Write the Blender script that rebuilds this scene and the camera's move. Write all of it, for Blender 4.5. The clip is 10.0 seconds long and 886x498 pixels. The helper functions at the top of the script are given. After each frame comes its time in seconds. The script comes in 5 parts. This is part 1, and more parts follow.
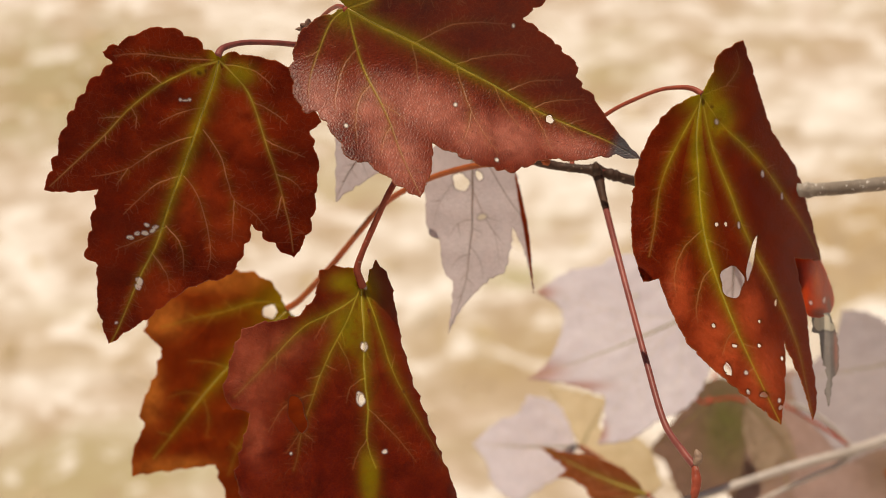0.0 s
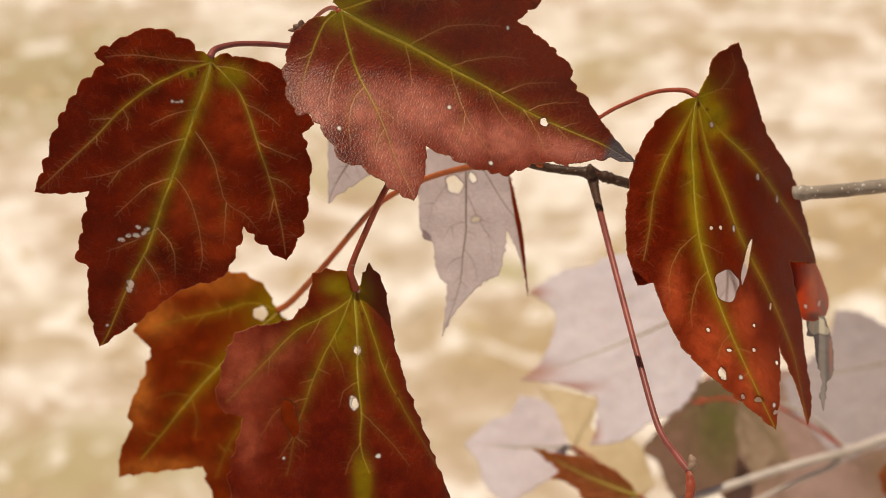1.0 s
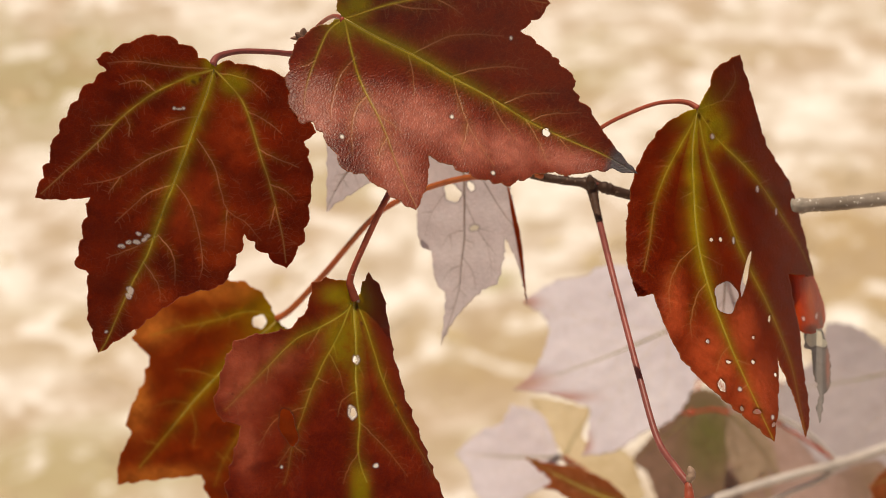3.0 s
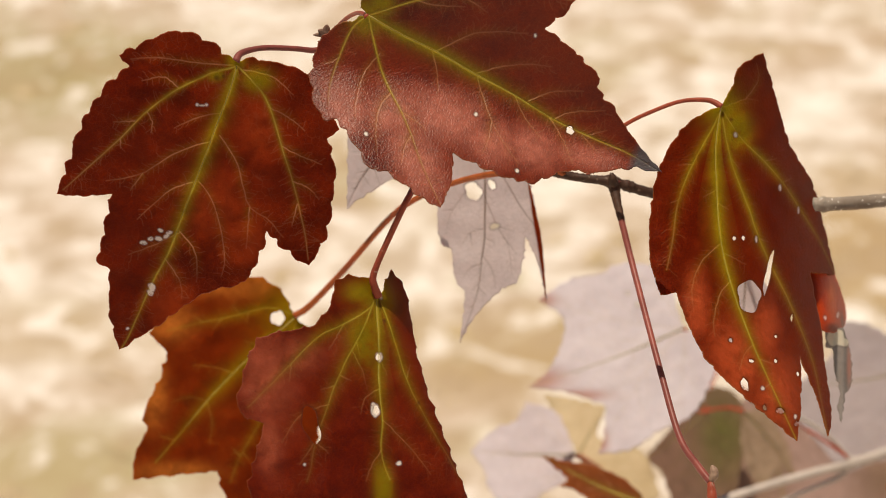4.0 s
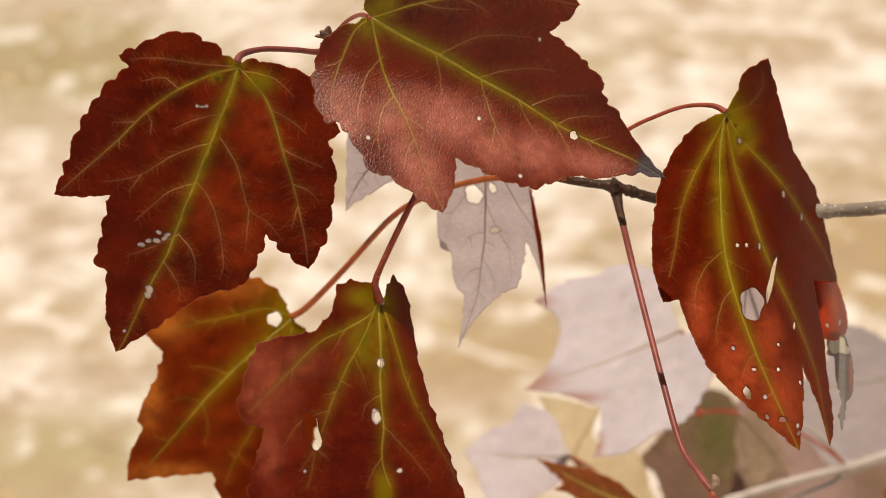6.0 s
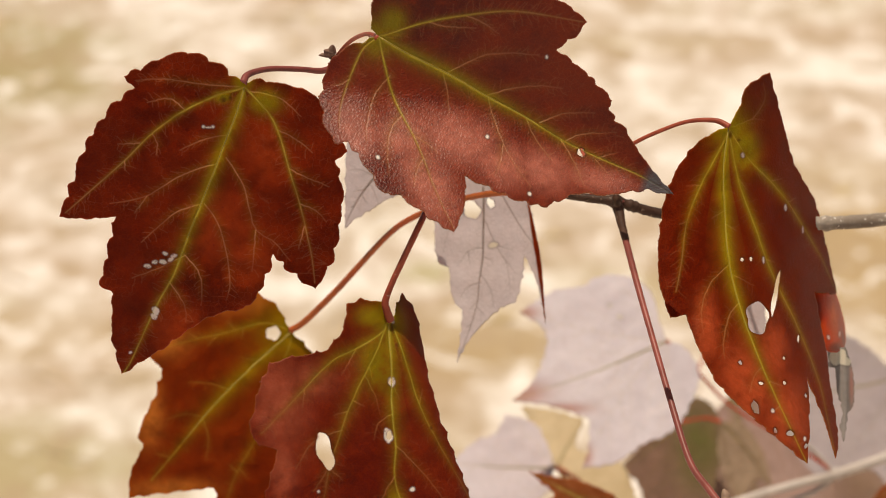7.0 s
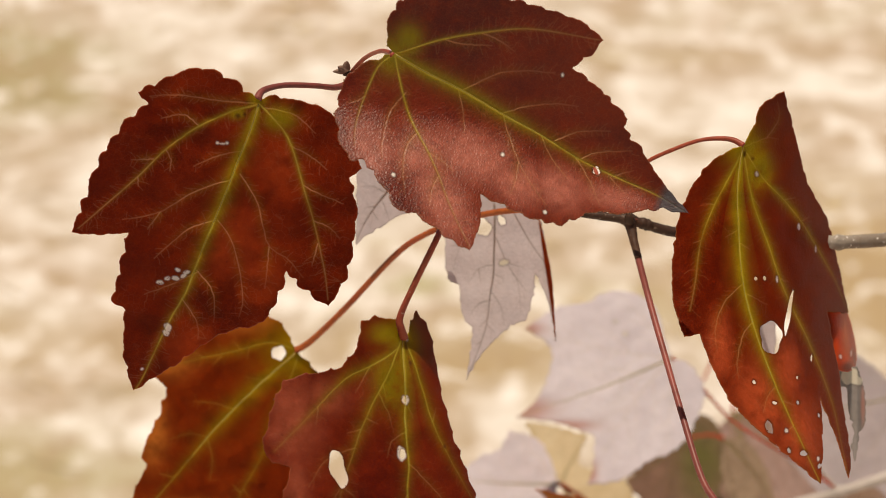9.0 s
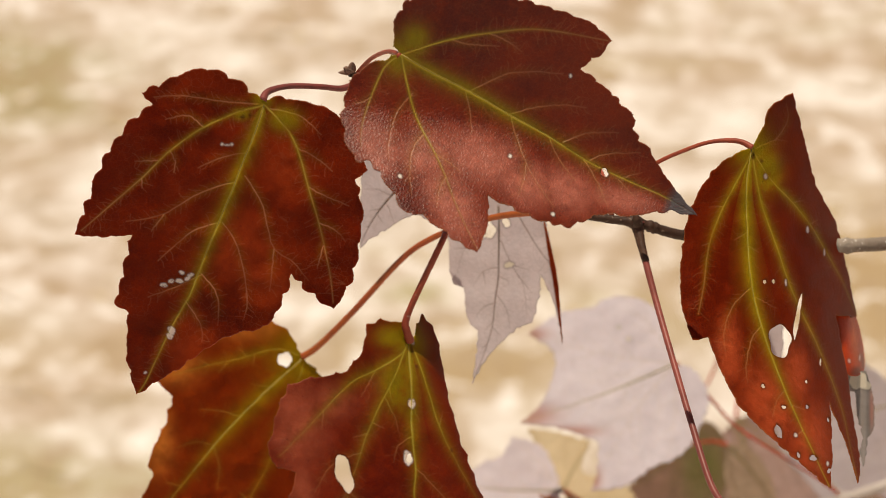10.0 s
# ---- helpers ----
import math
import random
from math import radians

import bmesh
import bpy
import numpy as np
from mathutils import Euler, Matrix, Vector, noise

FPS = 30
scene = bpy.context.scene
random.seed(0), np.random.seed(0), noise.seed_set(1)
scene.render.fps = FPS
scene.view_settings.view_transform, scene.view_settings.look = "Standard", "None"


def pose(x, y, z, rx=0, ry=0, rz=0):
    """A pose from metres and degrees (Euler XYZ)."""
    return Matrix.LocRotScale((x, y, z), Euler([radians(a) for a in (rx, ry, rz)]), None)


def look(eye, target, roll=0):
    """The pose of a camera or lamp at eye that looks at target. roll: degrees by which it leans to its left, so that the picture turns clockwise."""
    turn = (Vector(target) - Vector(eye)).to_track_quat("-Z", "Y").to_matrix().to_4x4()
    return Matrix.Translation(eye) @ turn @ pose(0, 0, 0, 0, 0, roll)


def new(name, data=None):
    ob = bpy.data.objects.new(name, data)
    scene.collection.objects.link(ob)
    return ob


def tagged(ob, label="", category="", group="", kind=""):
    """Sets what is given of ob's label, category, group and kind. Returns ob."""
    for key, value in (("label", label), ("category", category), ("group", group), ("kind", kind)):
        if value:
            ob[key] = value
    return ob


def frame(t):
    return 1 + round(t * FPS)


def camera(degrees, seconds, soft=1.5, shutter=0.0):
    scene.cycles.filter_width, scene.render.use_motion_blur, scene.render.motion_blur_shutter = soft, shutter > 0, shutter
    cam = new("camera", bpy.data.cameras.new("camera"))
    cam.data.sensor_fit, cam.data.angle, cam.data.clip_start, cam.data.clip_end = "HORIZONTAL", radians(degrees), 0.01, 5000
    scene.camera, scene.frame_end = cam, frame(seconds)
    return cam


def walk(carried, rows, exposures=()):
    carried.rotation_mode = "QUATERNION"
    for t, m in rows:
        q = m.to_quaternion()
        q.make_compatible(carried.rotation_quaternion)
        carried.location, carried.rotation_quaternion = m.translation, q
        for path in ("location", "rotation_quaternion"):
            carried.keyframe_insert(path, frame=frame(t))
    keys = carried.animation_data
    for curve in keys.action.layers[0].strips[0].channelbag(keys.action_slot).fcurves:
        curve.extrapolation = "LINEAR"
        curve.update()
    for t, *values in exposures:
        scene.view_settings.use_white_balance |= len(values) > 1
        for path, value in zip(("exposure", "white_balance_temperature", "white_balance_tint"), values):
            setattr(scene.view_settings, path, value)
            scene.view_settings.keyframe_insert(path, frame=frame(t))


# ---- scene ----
cam = camera(20, 10.0, soft=0.6)
cam.data.dof.use_dof = True
cam.data.dof.focus_distance = 0.70
cam.data.dof.aperture_fstop = 17.0
PATH = [
    (0.0, pose(0.02700, -0.67328, 1.56451, 68.073, 1.532, 1.031)),
    (0.5, pose(0.03435, -0.67232, 1.56607, 67.950, 1.371, 1.588)),
    (1.0, pose(0.02611, -0.66803, 1.56586, 67.882, 1.319, 0.880)),
    (1.5, pose(0.02594, -0.66788, 1.56347, 68.013, 1.181, 0.758)),
    (2.0, pose(0.02019, -0.66658, 1.56618, 67.885, 0.965, 0.690)),
    (2.5, pose(0.01938, -0.66884, 1.56523, 67.981, 0.833, 0.685)),
    (3.8, pose(0.01858, -0.66629, 1.56823, 68.104, 0.411, 0.424)),
    (4.0, pose(0.01316, -0.66642, 1.56614, 67.978, 0.466, 0.666)),
    (4.5, pose(0.00618, -0.65975, 1.56817, 67.944, 0.265, 0.135)),
    (5.0, pose(0.00080, -0.65922, 1.56628, 67.980, -0.028, 0.066)),
    (5.5, pose(-0.00000, -0.65740, 1.56560, 68.001, -0.000, 0.000)),
    (5.7, pose(0.01378, -0.65945, 1.56769, 67.707, -0.120, 0.937)),
    (6.8, pose(-0.01739, -0.65497, 1.56599, 67.948, -0.263, -1.455)),
    (7.0, pose(-0.01152, -0.65656, 1.57206, 67.745, -0.100, -1.080)),
    (7.5, pose(-0.01204, -0.66147, 1.56891, 67.996, -0.141, -1.199)),
    (8.0, pose(-0.00975, -0.66444, 1.56806, 68.134, -0.250, -0.991)),
    (8.5, pose(-0.01231, -0.66037, 1.56945, 68.072, -0.279, -1.017)),
    (9.0, pose(-0.01908, -0.65363, 1.57298, 67.990, -0.485, -1.260)),
    (9.5, pose(-0.01939, -0.64836, 1.56756, 68.174, -0.663, -1.326)),
    (10.0, pose(-0.02232, -0.64842, 1.56882, 68.208, -0.569, -1.371)),
]
walk(cam, PATH, [(0.0, -0.15, 6800, 11), (1.2, -0.15, 6800, 11), (1.9, -0.09, 6800, 11), (7.0, -0.09, 6800, 11), (7.5, -0.16, 6800, 11), (10.0, -0.16, 6800, 11)])

from mathutils.kdtree import KDTree

# ---------------------------------------------------------------- light
SUN_TO = Vector((-0.125, -0.06, 0.95)).normalized()
sun = new("sun", bpy.data.lights.new("sun", "SUN"))
sun.data.energy, sun.data.angle, sun.data.color = 4.35, radians(0.5), (1.0, 0.875, 0.70)
sun.matrix_world = look(SUN_TO * 20, (0, 0, 0))
world = bpy.data.worlds.new("world")
scene.world = world
world.use_nodes = True
wn = world.node_tree
sky = wn.nodes.new("ShaderNodeTexSky")
sky.sky_type, sky.sun_disc = "NISHITA", False
sky.sun_elevation = math.asin(SUN_TO.z)
sky.sun_rotation = math.atan2(SUN_TO.x, SUN_TO.y)
wn.nodes["Background"].inputs["Strength"].default_value = 0.043
wn.links.new(sky.outputs[0], wn.nodes["Background"].inputs["Color"])

# ---------------------------------------------------------------- materials


class Nodes:
    """Short ways to wire a node material."""

    def __init__(self, name):
        self.mat = bpy.data.materials.new(name)
        self.mat.use_nodes = True
        self.tree = self.mat.node_tree
        self.bsdf = self.tree.nodes["Principled BSDF"]
        self.out = self.tree.nodes["Material Output"]
        self.coords = self.tree.nodes.new("ShaderNodeTexCoord").outputs["Object"]

    def put(self, socket, value):
        if hasattr(value, "is_output"):
            self.tree.links.new(value, socket)
        elif isinstance(value, tuple) and len(value) == 3 and socket.type == "RGBA":
            socket.default_value = (*value, 1)
        else:
            socket.default_value = value

    def noise(self, scale, detail=4.0, rough=0.55, distort=0.0, stretch=None):
        n = self.tree.nodes.new("ShaderNodeTexNoise")
        vec = self.coords
        if stretch:
            m = self.tree.nodes.new("ShaderNodeMapping")
            self.put(m.inputs["Scale"], stretch)
            self.put(m.inputs["Vector"], vec)
            vec = m.outputs[0]
        self.put(n.inputs["Vector"], vec)
        for key, v in (("Scale", scale), ("Detail", detail), ("Roughness", rough), ("Distortion", distort)):
            self.put(n.inputs[key], v)
        return n.outputs["Fac"]

    def cells(self, scale, feature="DISTANCE_TO_EDGE"):
        n = self.tree.nodes.new("ShaderNodeTexVoronoi")
        n.feature = feature
        self.put(n.inputs["Vector"], self.coords)
        self.put(n.inputs["Scale"], scale)
        return n.outputs["Distance"]

    def ramp(self, fac, low, high):
        n = self.tree.nodes.new("ShaderNodeMapRange")
        n.interpolation_type = "SMOOTHSTEP"
        for key, v in (("Value", fac), ("From Min", low), ("From Max", high)):
            self.put(n.inputs[key], v)
        return n.outputs[0]

    def math(self, op, a, b):
        n = self.tree.nodes.new("ShaderNodeMath")
        n.operation = op
        self.put(n.inputs[0], a)
        self.put(n.inputs[1], b)
        return n.outputs[0]

    def mix(self, fac, a, b, blend="MIX"):
        n = self.tree.nodes.new("ShaderNodeMix")
        n.data_type, n.blend_type = "RGBA", blend
        self.put(n.inputs[0], fac)
        self.put(n.inputs[6], a)
        self.put(n.inputs[7], b)
        return n.outputs[2]

    def attr(self, name):
        n = self.tree.nodes.new("ShaderNodeAttribute")
        n.attribute_name = name
        return n.outputs["Fac"]

    def bump(self, height, strength, distance):
        n = self.tree.nodes.new("ShaderNodeBump")
        self.put(n.inputs["Height"], height)
        self.put(n.inputs["Strength"], strength)
        self.put(n.inputs["Distance"], distance)
        self.put(self.bsdf.inputs["Normal"], n.outputs[0])
        return n.outputs[0]

    def finish(self, color, rough, spec=0.5, through_color=None, amount=0.0, normal=None):
        self.put(self.bsdf.inputs["Base Color"], color)
        self.put(self.bsdf.inputs["Roughness"], rough)
        self.put(self.bsdf.inputs["Specular IOR Level"], spec)
        if through_color is not None:
            t = self.tree.nodes.new("ShaderNodeBsdfTranslucent")
            self.put(t.inputs["Color"], through_color)
            if normal is not None:
                self.put(t.inputs["Normal"], normal)
            m = self.tree.nodes.new("ShaderNodeMixShader")
            self.put(m.inputs[0], amount)
            self.put(m.inputs[1], self.bsdf.outputs[0])
            self.put(m.inputs[2], t.outputs[0])
            self.put(self.out.inputs["Surface"], m.outputs[0])
        return self.mat


def leaf_upper(name, deep, warm, green, vein, glow, rough=0.4, amount=0.25, spec=0.09, blotch=26.0, flush=(0.27, 0.030, 0.002), side=(0.68, 0.29, 0.12), relief=0.3, husk=(0.10, 0.10, 0.105)):
    """The red upper face: deep red with warmer blotches and painted sheen, olive along the veins, pale scars, brown
    rims.
    """
    n = Nodes(name)
    big, fine = n.noise(blotch, 5.0, 0.6), n.noise(420.0, 3.0, 0.6)
    net, crease = n.cells(1100.0), n.noise(780.0, 4.0, 0.62, 0.9)
    color = n.mix(n.ramp(big, 0.38, 0.66), deep, warm)
    color = n.mix(n.math("MULTIPLY", n.ramp(fine, 0.45, 0.7), 0.3), color, tuple(c * 1.5 for c in warm))
    # own warm tints, and sheen put into the colour on two leaves
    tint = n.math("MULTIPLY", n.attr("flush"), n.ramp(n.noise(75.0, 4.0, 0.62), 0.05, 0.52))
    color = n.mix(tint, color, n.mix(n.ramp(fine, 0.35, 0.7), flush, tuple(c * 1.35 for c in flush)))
    color = n.mix(n.math("MULTIPLY", n.ramp(n.noise(150.0, 5.0, 0.65), 0.52, 0.68), 0.35), color, tuple(c * 0.55 for c in deep))
    halo = n.math("MULTIPLY", n.attr("halo"), n.ramp(n.noise(110.0, 4.0, 0.6), 0.12, 0.5))
    tone = n.mix(n.ramp(n.attr("halo"), 0.15, 0.85), (green[0] * 0.55, green[1] * 0.42, green[2]), green)
    color = n.mix(halo, color, n.mix(n.math("MULTIPLY", n.ramp(n.noise(240.0, 3.0), 0.42, 0.68), 0.6), tone, (green[0] * 0.45, green[1] * 0.5, green[2])))
    color = n.mix(n.math("MULTIPLY", n.ramp(net, 0.10, 0.0), 0.25), color, tuple(c * 2.0 for c in warm))
    lace = n.math("MULTIPLY", n.ramp(n.cells(520.0), 0.05, 0.0), n.ramp(n.noise(55.0, 2.0), 0.35, 0.65))
    color = n.mix(n.math("MULTIPLY", lace, 0.12), color, tuple(c * 0.7 for c in side))
    rib = n.mix(n.ramp(n.attr("halo"), 0.25, 0.8), side, vein)
    # side veins, with the margin's painted light rim among them
    color = n.mix(n.math("MULTIPLY", n.attr("side"), n.ramp(n.noise(120.0, 3.0), 0.05, 0.6)), color, rib)
    color = n.mix(n.math("MULTIPLY", n.attr("vein"), n.ramp(n.noise(90.0, 3.0), 0.1, 0.55)), color, vein)
    color = n.mix(n.attr("rim"), color, (0.05, 0.018, 0.008))
    color = n.mix(n.math("MULTIPLY", n.attr("scar"), n.ramp(n.noise(900.0, 2.0), 0.2, 0.42)), color, (0.92, 0.86, 0.76))
    color = n.mix(n.attr("dry"), color, n.mix(n.ramp(fine, 0.4, 0.6), tuple(c * 0.75 for c in husk), husk))
    speck = n.ramp(n.noise(700.0, 2.0, 0.5), 0.70, 0.76)
    color = n.mix(n.math("MULTIPLY", speck, 0.5), color, (0.03, 0.01, 0.006))
    height = n.math("ADD", n.math("MULTIPLY", n.ramp(net, 0.0, 0.35), 0.35), n.math("MULTIPLY", crease, 1.0))
    height = n.math("SUBTRACT", height, n.math("MULTIPLY", n.attr("vein"), 0.9))
    height = n.math("SUBTRACT", height, n.math("MULTIPLY", n.attr("side"), 0.5))
    normal = n.bump(height, relief, 0.0004)
    lit = n.mix(halo, glow, (0.60, 0.46, 0.02))
    lit = n.mix(n.attr("vein"), lit, (0.80, 0.62, 0.08))
    gloss = n.math("ADD", n.math("MULTIPLY", n.ramp(big, 0.3, 0.7), 0.12), rough)
    passing = n.math("ADD", n.math("MULTIPLY", n.math("MAXIMUM", n.attr("halo"), n.attr("vein")), 0.2), amount)
    return n.finish(color, gloss, spec, lit, passing, normal)


def leaf_under(name, pale, shade, vein, glow, rough=0.6, amount=0.2, ribs=0.9):
    """The chalky silver-lilac lower face with darker veins and a fine net."""
    n = Nodes(name)
    big, fine = n.noise(45.0, 4.0, 0.6), n.noise(500.0, 3.0, 0.6)
    net = n.cells(600.0)
    color = n.mix(n.ramp(big, 0.35, 0.7), pale, shade)
    color = n.mix(n.attr("flush"), color, (0.42, 0.21, 0.17))
    color = n.mix(n.math("MULTIPLY", n.ramp(net, 0.08, 0.0), 0.06 * ribs), color, vein)
    color = n.mix(n.math("MULTIPLY", n.ramp(fine, 0.4, 0.7), 0.2), color, tuple(c * 0.7 for c in shade))
    color = n.mix(n.math("MAXIMUM", n.math("MULTIPLY", n.attr("vein"), 0.95), n.math("MULTIPLY", n.attr("side"), ribs)), color, vein)
    color = n.mix(n.attr("rim"), color, tuple(c * 0.35 for c in shade))
    color = n.mix(n.attr("scar"), color, (0.72, 0.66, 0.53))
    color = n.mix(n.attr("dry"), color, (0.40, 0.17, 0.12))
    normal = n.bump(n.math("ADD", n.math("MULTIPLY", n.ramp(net, 0.0, 0.3), 0.5), n.attr("vein")), 0.22, 0.0003)
    return n.finish(color, rough, 0.4, glow, amount, normal)


def stem_mat(name, base, second, rough=0.4, scale=300.0, bumpy=0.3, lenticel=None, spec=0.5):
    n = Nodes(name)
    grain = n.noise(scale, 5.0, 0.65)
    color = n.mix(n.ramp(n.noise(scale * 0.12, 3.0), 0.3, 0.7), base, second)
    color = n.mix(n.math("MULTIPLY", n.ramp(grain, 0.35, 0.7), 0.5), color, tuple(c * 0.5 for c in base))
    if lenticel:
        color = n.mix(n.ramp(n.noise(scale * 2.2, 1.0), 0.66, 0.72), color, lenticel)
    n.bump(grain, bumpy, 0.0006)
    return n.finish(color, rough, spec)


RED_DEEP, RED_WARM = (0.052, 0.0044, 0.0008), (0.185, 0.0190, 0.0018)
OLIVE, YELLOW = (0.27, 0.24, 0.005), (0.60, 0.46, 0.05)
GLOW_RED = (0.66, 0.075, 0.004)
mat_broad = leaf_upper("leaf_broad_red", RED_DEEP, RED_WARM, (0.42, 0.36, 0.009), (0.82, 0.66, 0.10), GLOW_RED, 0.46, 0.34, 0.10, flush=(0.33, 0.042, 0.006), side=(0.86, 0.42, 0.19))
# the pink here is the lower half's sheen, put into the colour
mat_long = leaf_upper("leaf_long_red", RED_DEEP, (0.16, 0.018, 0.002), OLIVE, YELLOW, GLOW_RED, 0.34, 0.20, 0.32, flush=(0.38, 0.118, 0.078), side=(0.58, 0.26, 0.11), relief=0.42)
# its pinkish tint is the left hump's gloss, put into the colour
mat_torn = leaf_upper("leaf_torn_red", (0.060, 0.0055, 0.001), (0.15, 0.017, 0.002), (0.25, 0.22, 0.005), (0.60, 0.50, 0.05), GLOW_RED, 0.42, 0.30, 0.16, flush=(0.29, 0.068, 0.032), relief=0.2, side=(0.46, 0.20, 0.07), husk=(0.12, 0.066, 0.036))
mat_amber = leaf_upper("leaf_amber_red", (0.118, 0.016, 0.001), (0.215, 0.034, 0.003), (0.33, 0.27, 0.006), (0.78, 0.66, 0.07), (0.62, 0.13, 0.008), 0.5, 0.46, flush=(0.62, 0.20, 0.030), side=(0.70, 0.45, 0.06))
mat_folded = leaf_upper("leaf_folded_red", (0.058, 0.0068, 0.0012), (0.155, 0.018, 0.003), (0.46, 0.40, 0.010), (0.70, 0.55, 0.06), (0.72, 0.12, 0.006), 0.44, 0.34, 0.07, flush=(0.43, 0.075, 0.022), side=(0.62, 0.30, 0.10))
mat_maroon = leaf_upper("leaf_maroon", (0.15, 0.040, 0.010), (0.24, 0.070, 0.018), (0.2, 0.1, 0.02), (0.35, 0.2, 0.06), GLOW_RED, 0.5, 0.2)
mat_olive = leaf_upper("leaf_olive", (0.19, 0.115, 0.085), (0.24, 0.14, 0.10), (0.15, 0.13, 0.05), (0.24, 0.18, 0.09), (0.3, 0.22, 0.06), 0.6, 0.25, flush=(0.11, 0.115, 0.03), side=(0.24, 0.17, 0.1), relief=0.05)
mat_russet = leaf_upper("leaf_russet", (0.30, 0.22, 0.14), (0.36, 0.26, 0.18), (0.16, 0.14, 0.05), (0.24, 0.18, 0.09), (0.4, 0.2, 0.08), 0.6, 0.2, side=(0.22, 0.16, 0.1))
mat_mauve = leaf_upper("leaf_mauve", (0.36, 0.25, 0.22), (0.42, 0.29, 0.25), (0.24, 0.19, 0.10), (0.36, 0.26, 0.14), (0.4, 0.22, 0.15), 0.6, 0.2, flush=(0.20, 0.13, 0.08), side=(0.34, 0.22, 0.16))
mat_under = leaf_under("leaf_underside", (0.74, 0.66, 0.68), (0.64, 0.565, 0.59), (0.12, 0.08, 0.05), (0.55, 0.22, 0.16), ribs=0.85)
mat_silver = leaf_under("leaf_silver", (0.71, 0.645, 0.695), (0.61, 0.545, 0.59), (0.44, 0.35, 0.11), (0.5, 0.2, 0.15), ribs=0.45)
# the silver underside again, darkened: shade put into the colour
mat_silver_shaded = leaf_under("leaf_silver_shaded", (0.50, 0.43, 0.44), (0.42, 0.36, 0.37), (0.30, 0.26, 0.10), (0.4, 0.18, 0.14), ribs=0.45)
mat_cream = leaf_under("leaf_cream", (0.68, 0.55, 0.35), (0.56, 0.43, 0.25), (0.40, 0.30, 0.12), (0.6, 0.45, 0.15))
mat_curl = leaf_upper("leaf_curl", (0.32, 0.018, 0.001), (0.58, 0.07, 0.004), (0.35, 0.08, 0.006), (0.5, 0.2, 0.02), (0.95, 0.12, 0.004), 0.3, 0.42, 0.2, 60.0, flush=(0.60, 0.13, 0.012))
mat_crisp = leaf_under("dry_leaf_tip", (0.40, 0.36, 0.34), (0.27, 0.24, 0.22), (0.14, 0.10, 0.07), (0.3, 0.2, 0.15), 0.8)
mat_vein = stem_mat("leaf_vein", (0.56, 0.44, 0.06), (0.46, 0.34, 0.05), 0.45, 400.0, 0.2)
mat_vein_dark = stem_mat("leaf_vein_dark", (0.14, 0.09, 0.07), (0.20, 0.14, 0.09), 0.6, 400.0, 0.2)
mat_vein_pale = stem_mat("leaf_vein_pale", (0.34, 0.28, 0.12), (0.28, 0.22, 0.12), 0.6, 400.0, 0.2)
mat_petiole = stem_mat("petiole_red", (0.32, 0.058, 0.030), (0.38, 0.085, 0.045), 0.45, 260.0, 0.2, (0.35, 0.2, 0.15), 0.22)
mat_stalk = stem_mat("bare_stalk_skin", (0.22, 0.058, 0.048), (0.30, 0.078, 0.062), 0.42, 200.0, 0.15, None, 0.3)
mat_petiole_amber = stem_mat("petiole_amber", (0.42, 0.105, 0.024), (0.36, 0.065, 0.020), 0.4, 260.0, 0.2, None, 0.3)
mat_petiole_bright = stem_mat("petiole_bright", (0.50, 0.055, 0.018), (0.36, 0.075, 0.018), 0.35, 260.0, 0.2)
mat_twig = stem_mat("twig_bark", (0.045, 0.022, 0.014), (0.10, 0.048, 0.028), 0.55, 300.0, 0.8, (0.16, 0.11, 0.08), 0.3)
mat_twig_old = stem_mat("twig_bark_old", (0.46, 0.39, 0.32), (0.20, 0.15, 0.11), 0.75, 420.0, 0.9, (0.78, 0.73, 0.66))
mat_branch = stem_mat("branch_bark", (0.62, 0.55, 0.50), (0.48, 0.41, 0.36), 0.8, 120.0, 0.8)
mat_bud = stem_mat("bud_scale", (0.20, 0.10, 0.07), (0.34, 0.22, 0.15), 0.6, 500.0, 0.5)


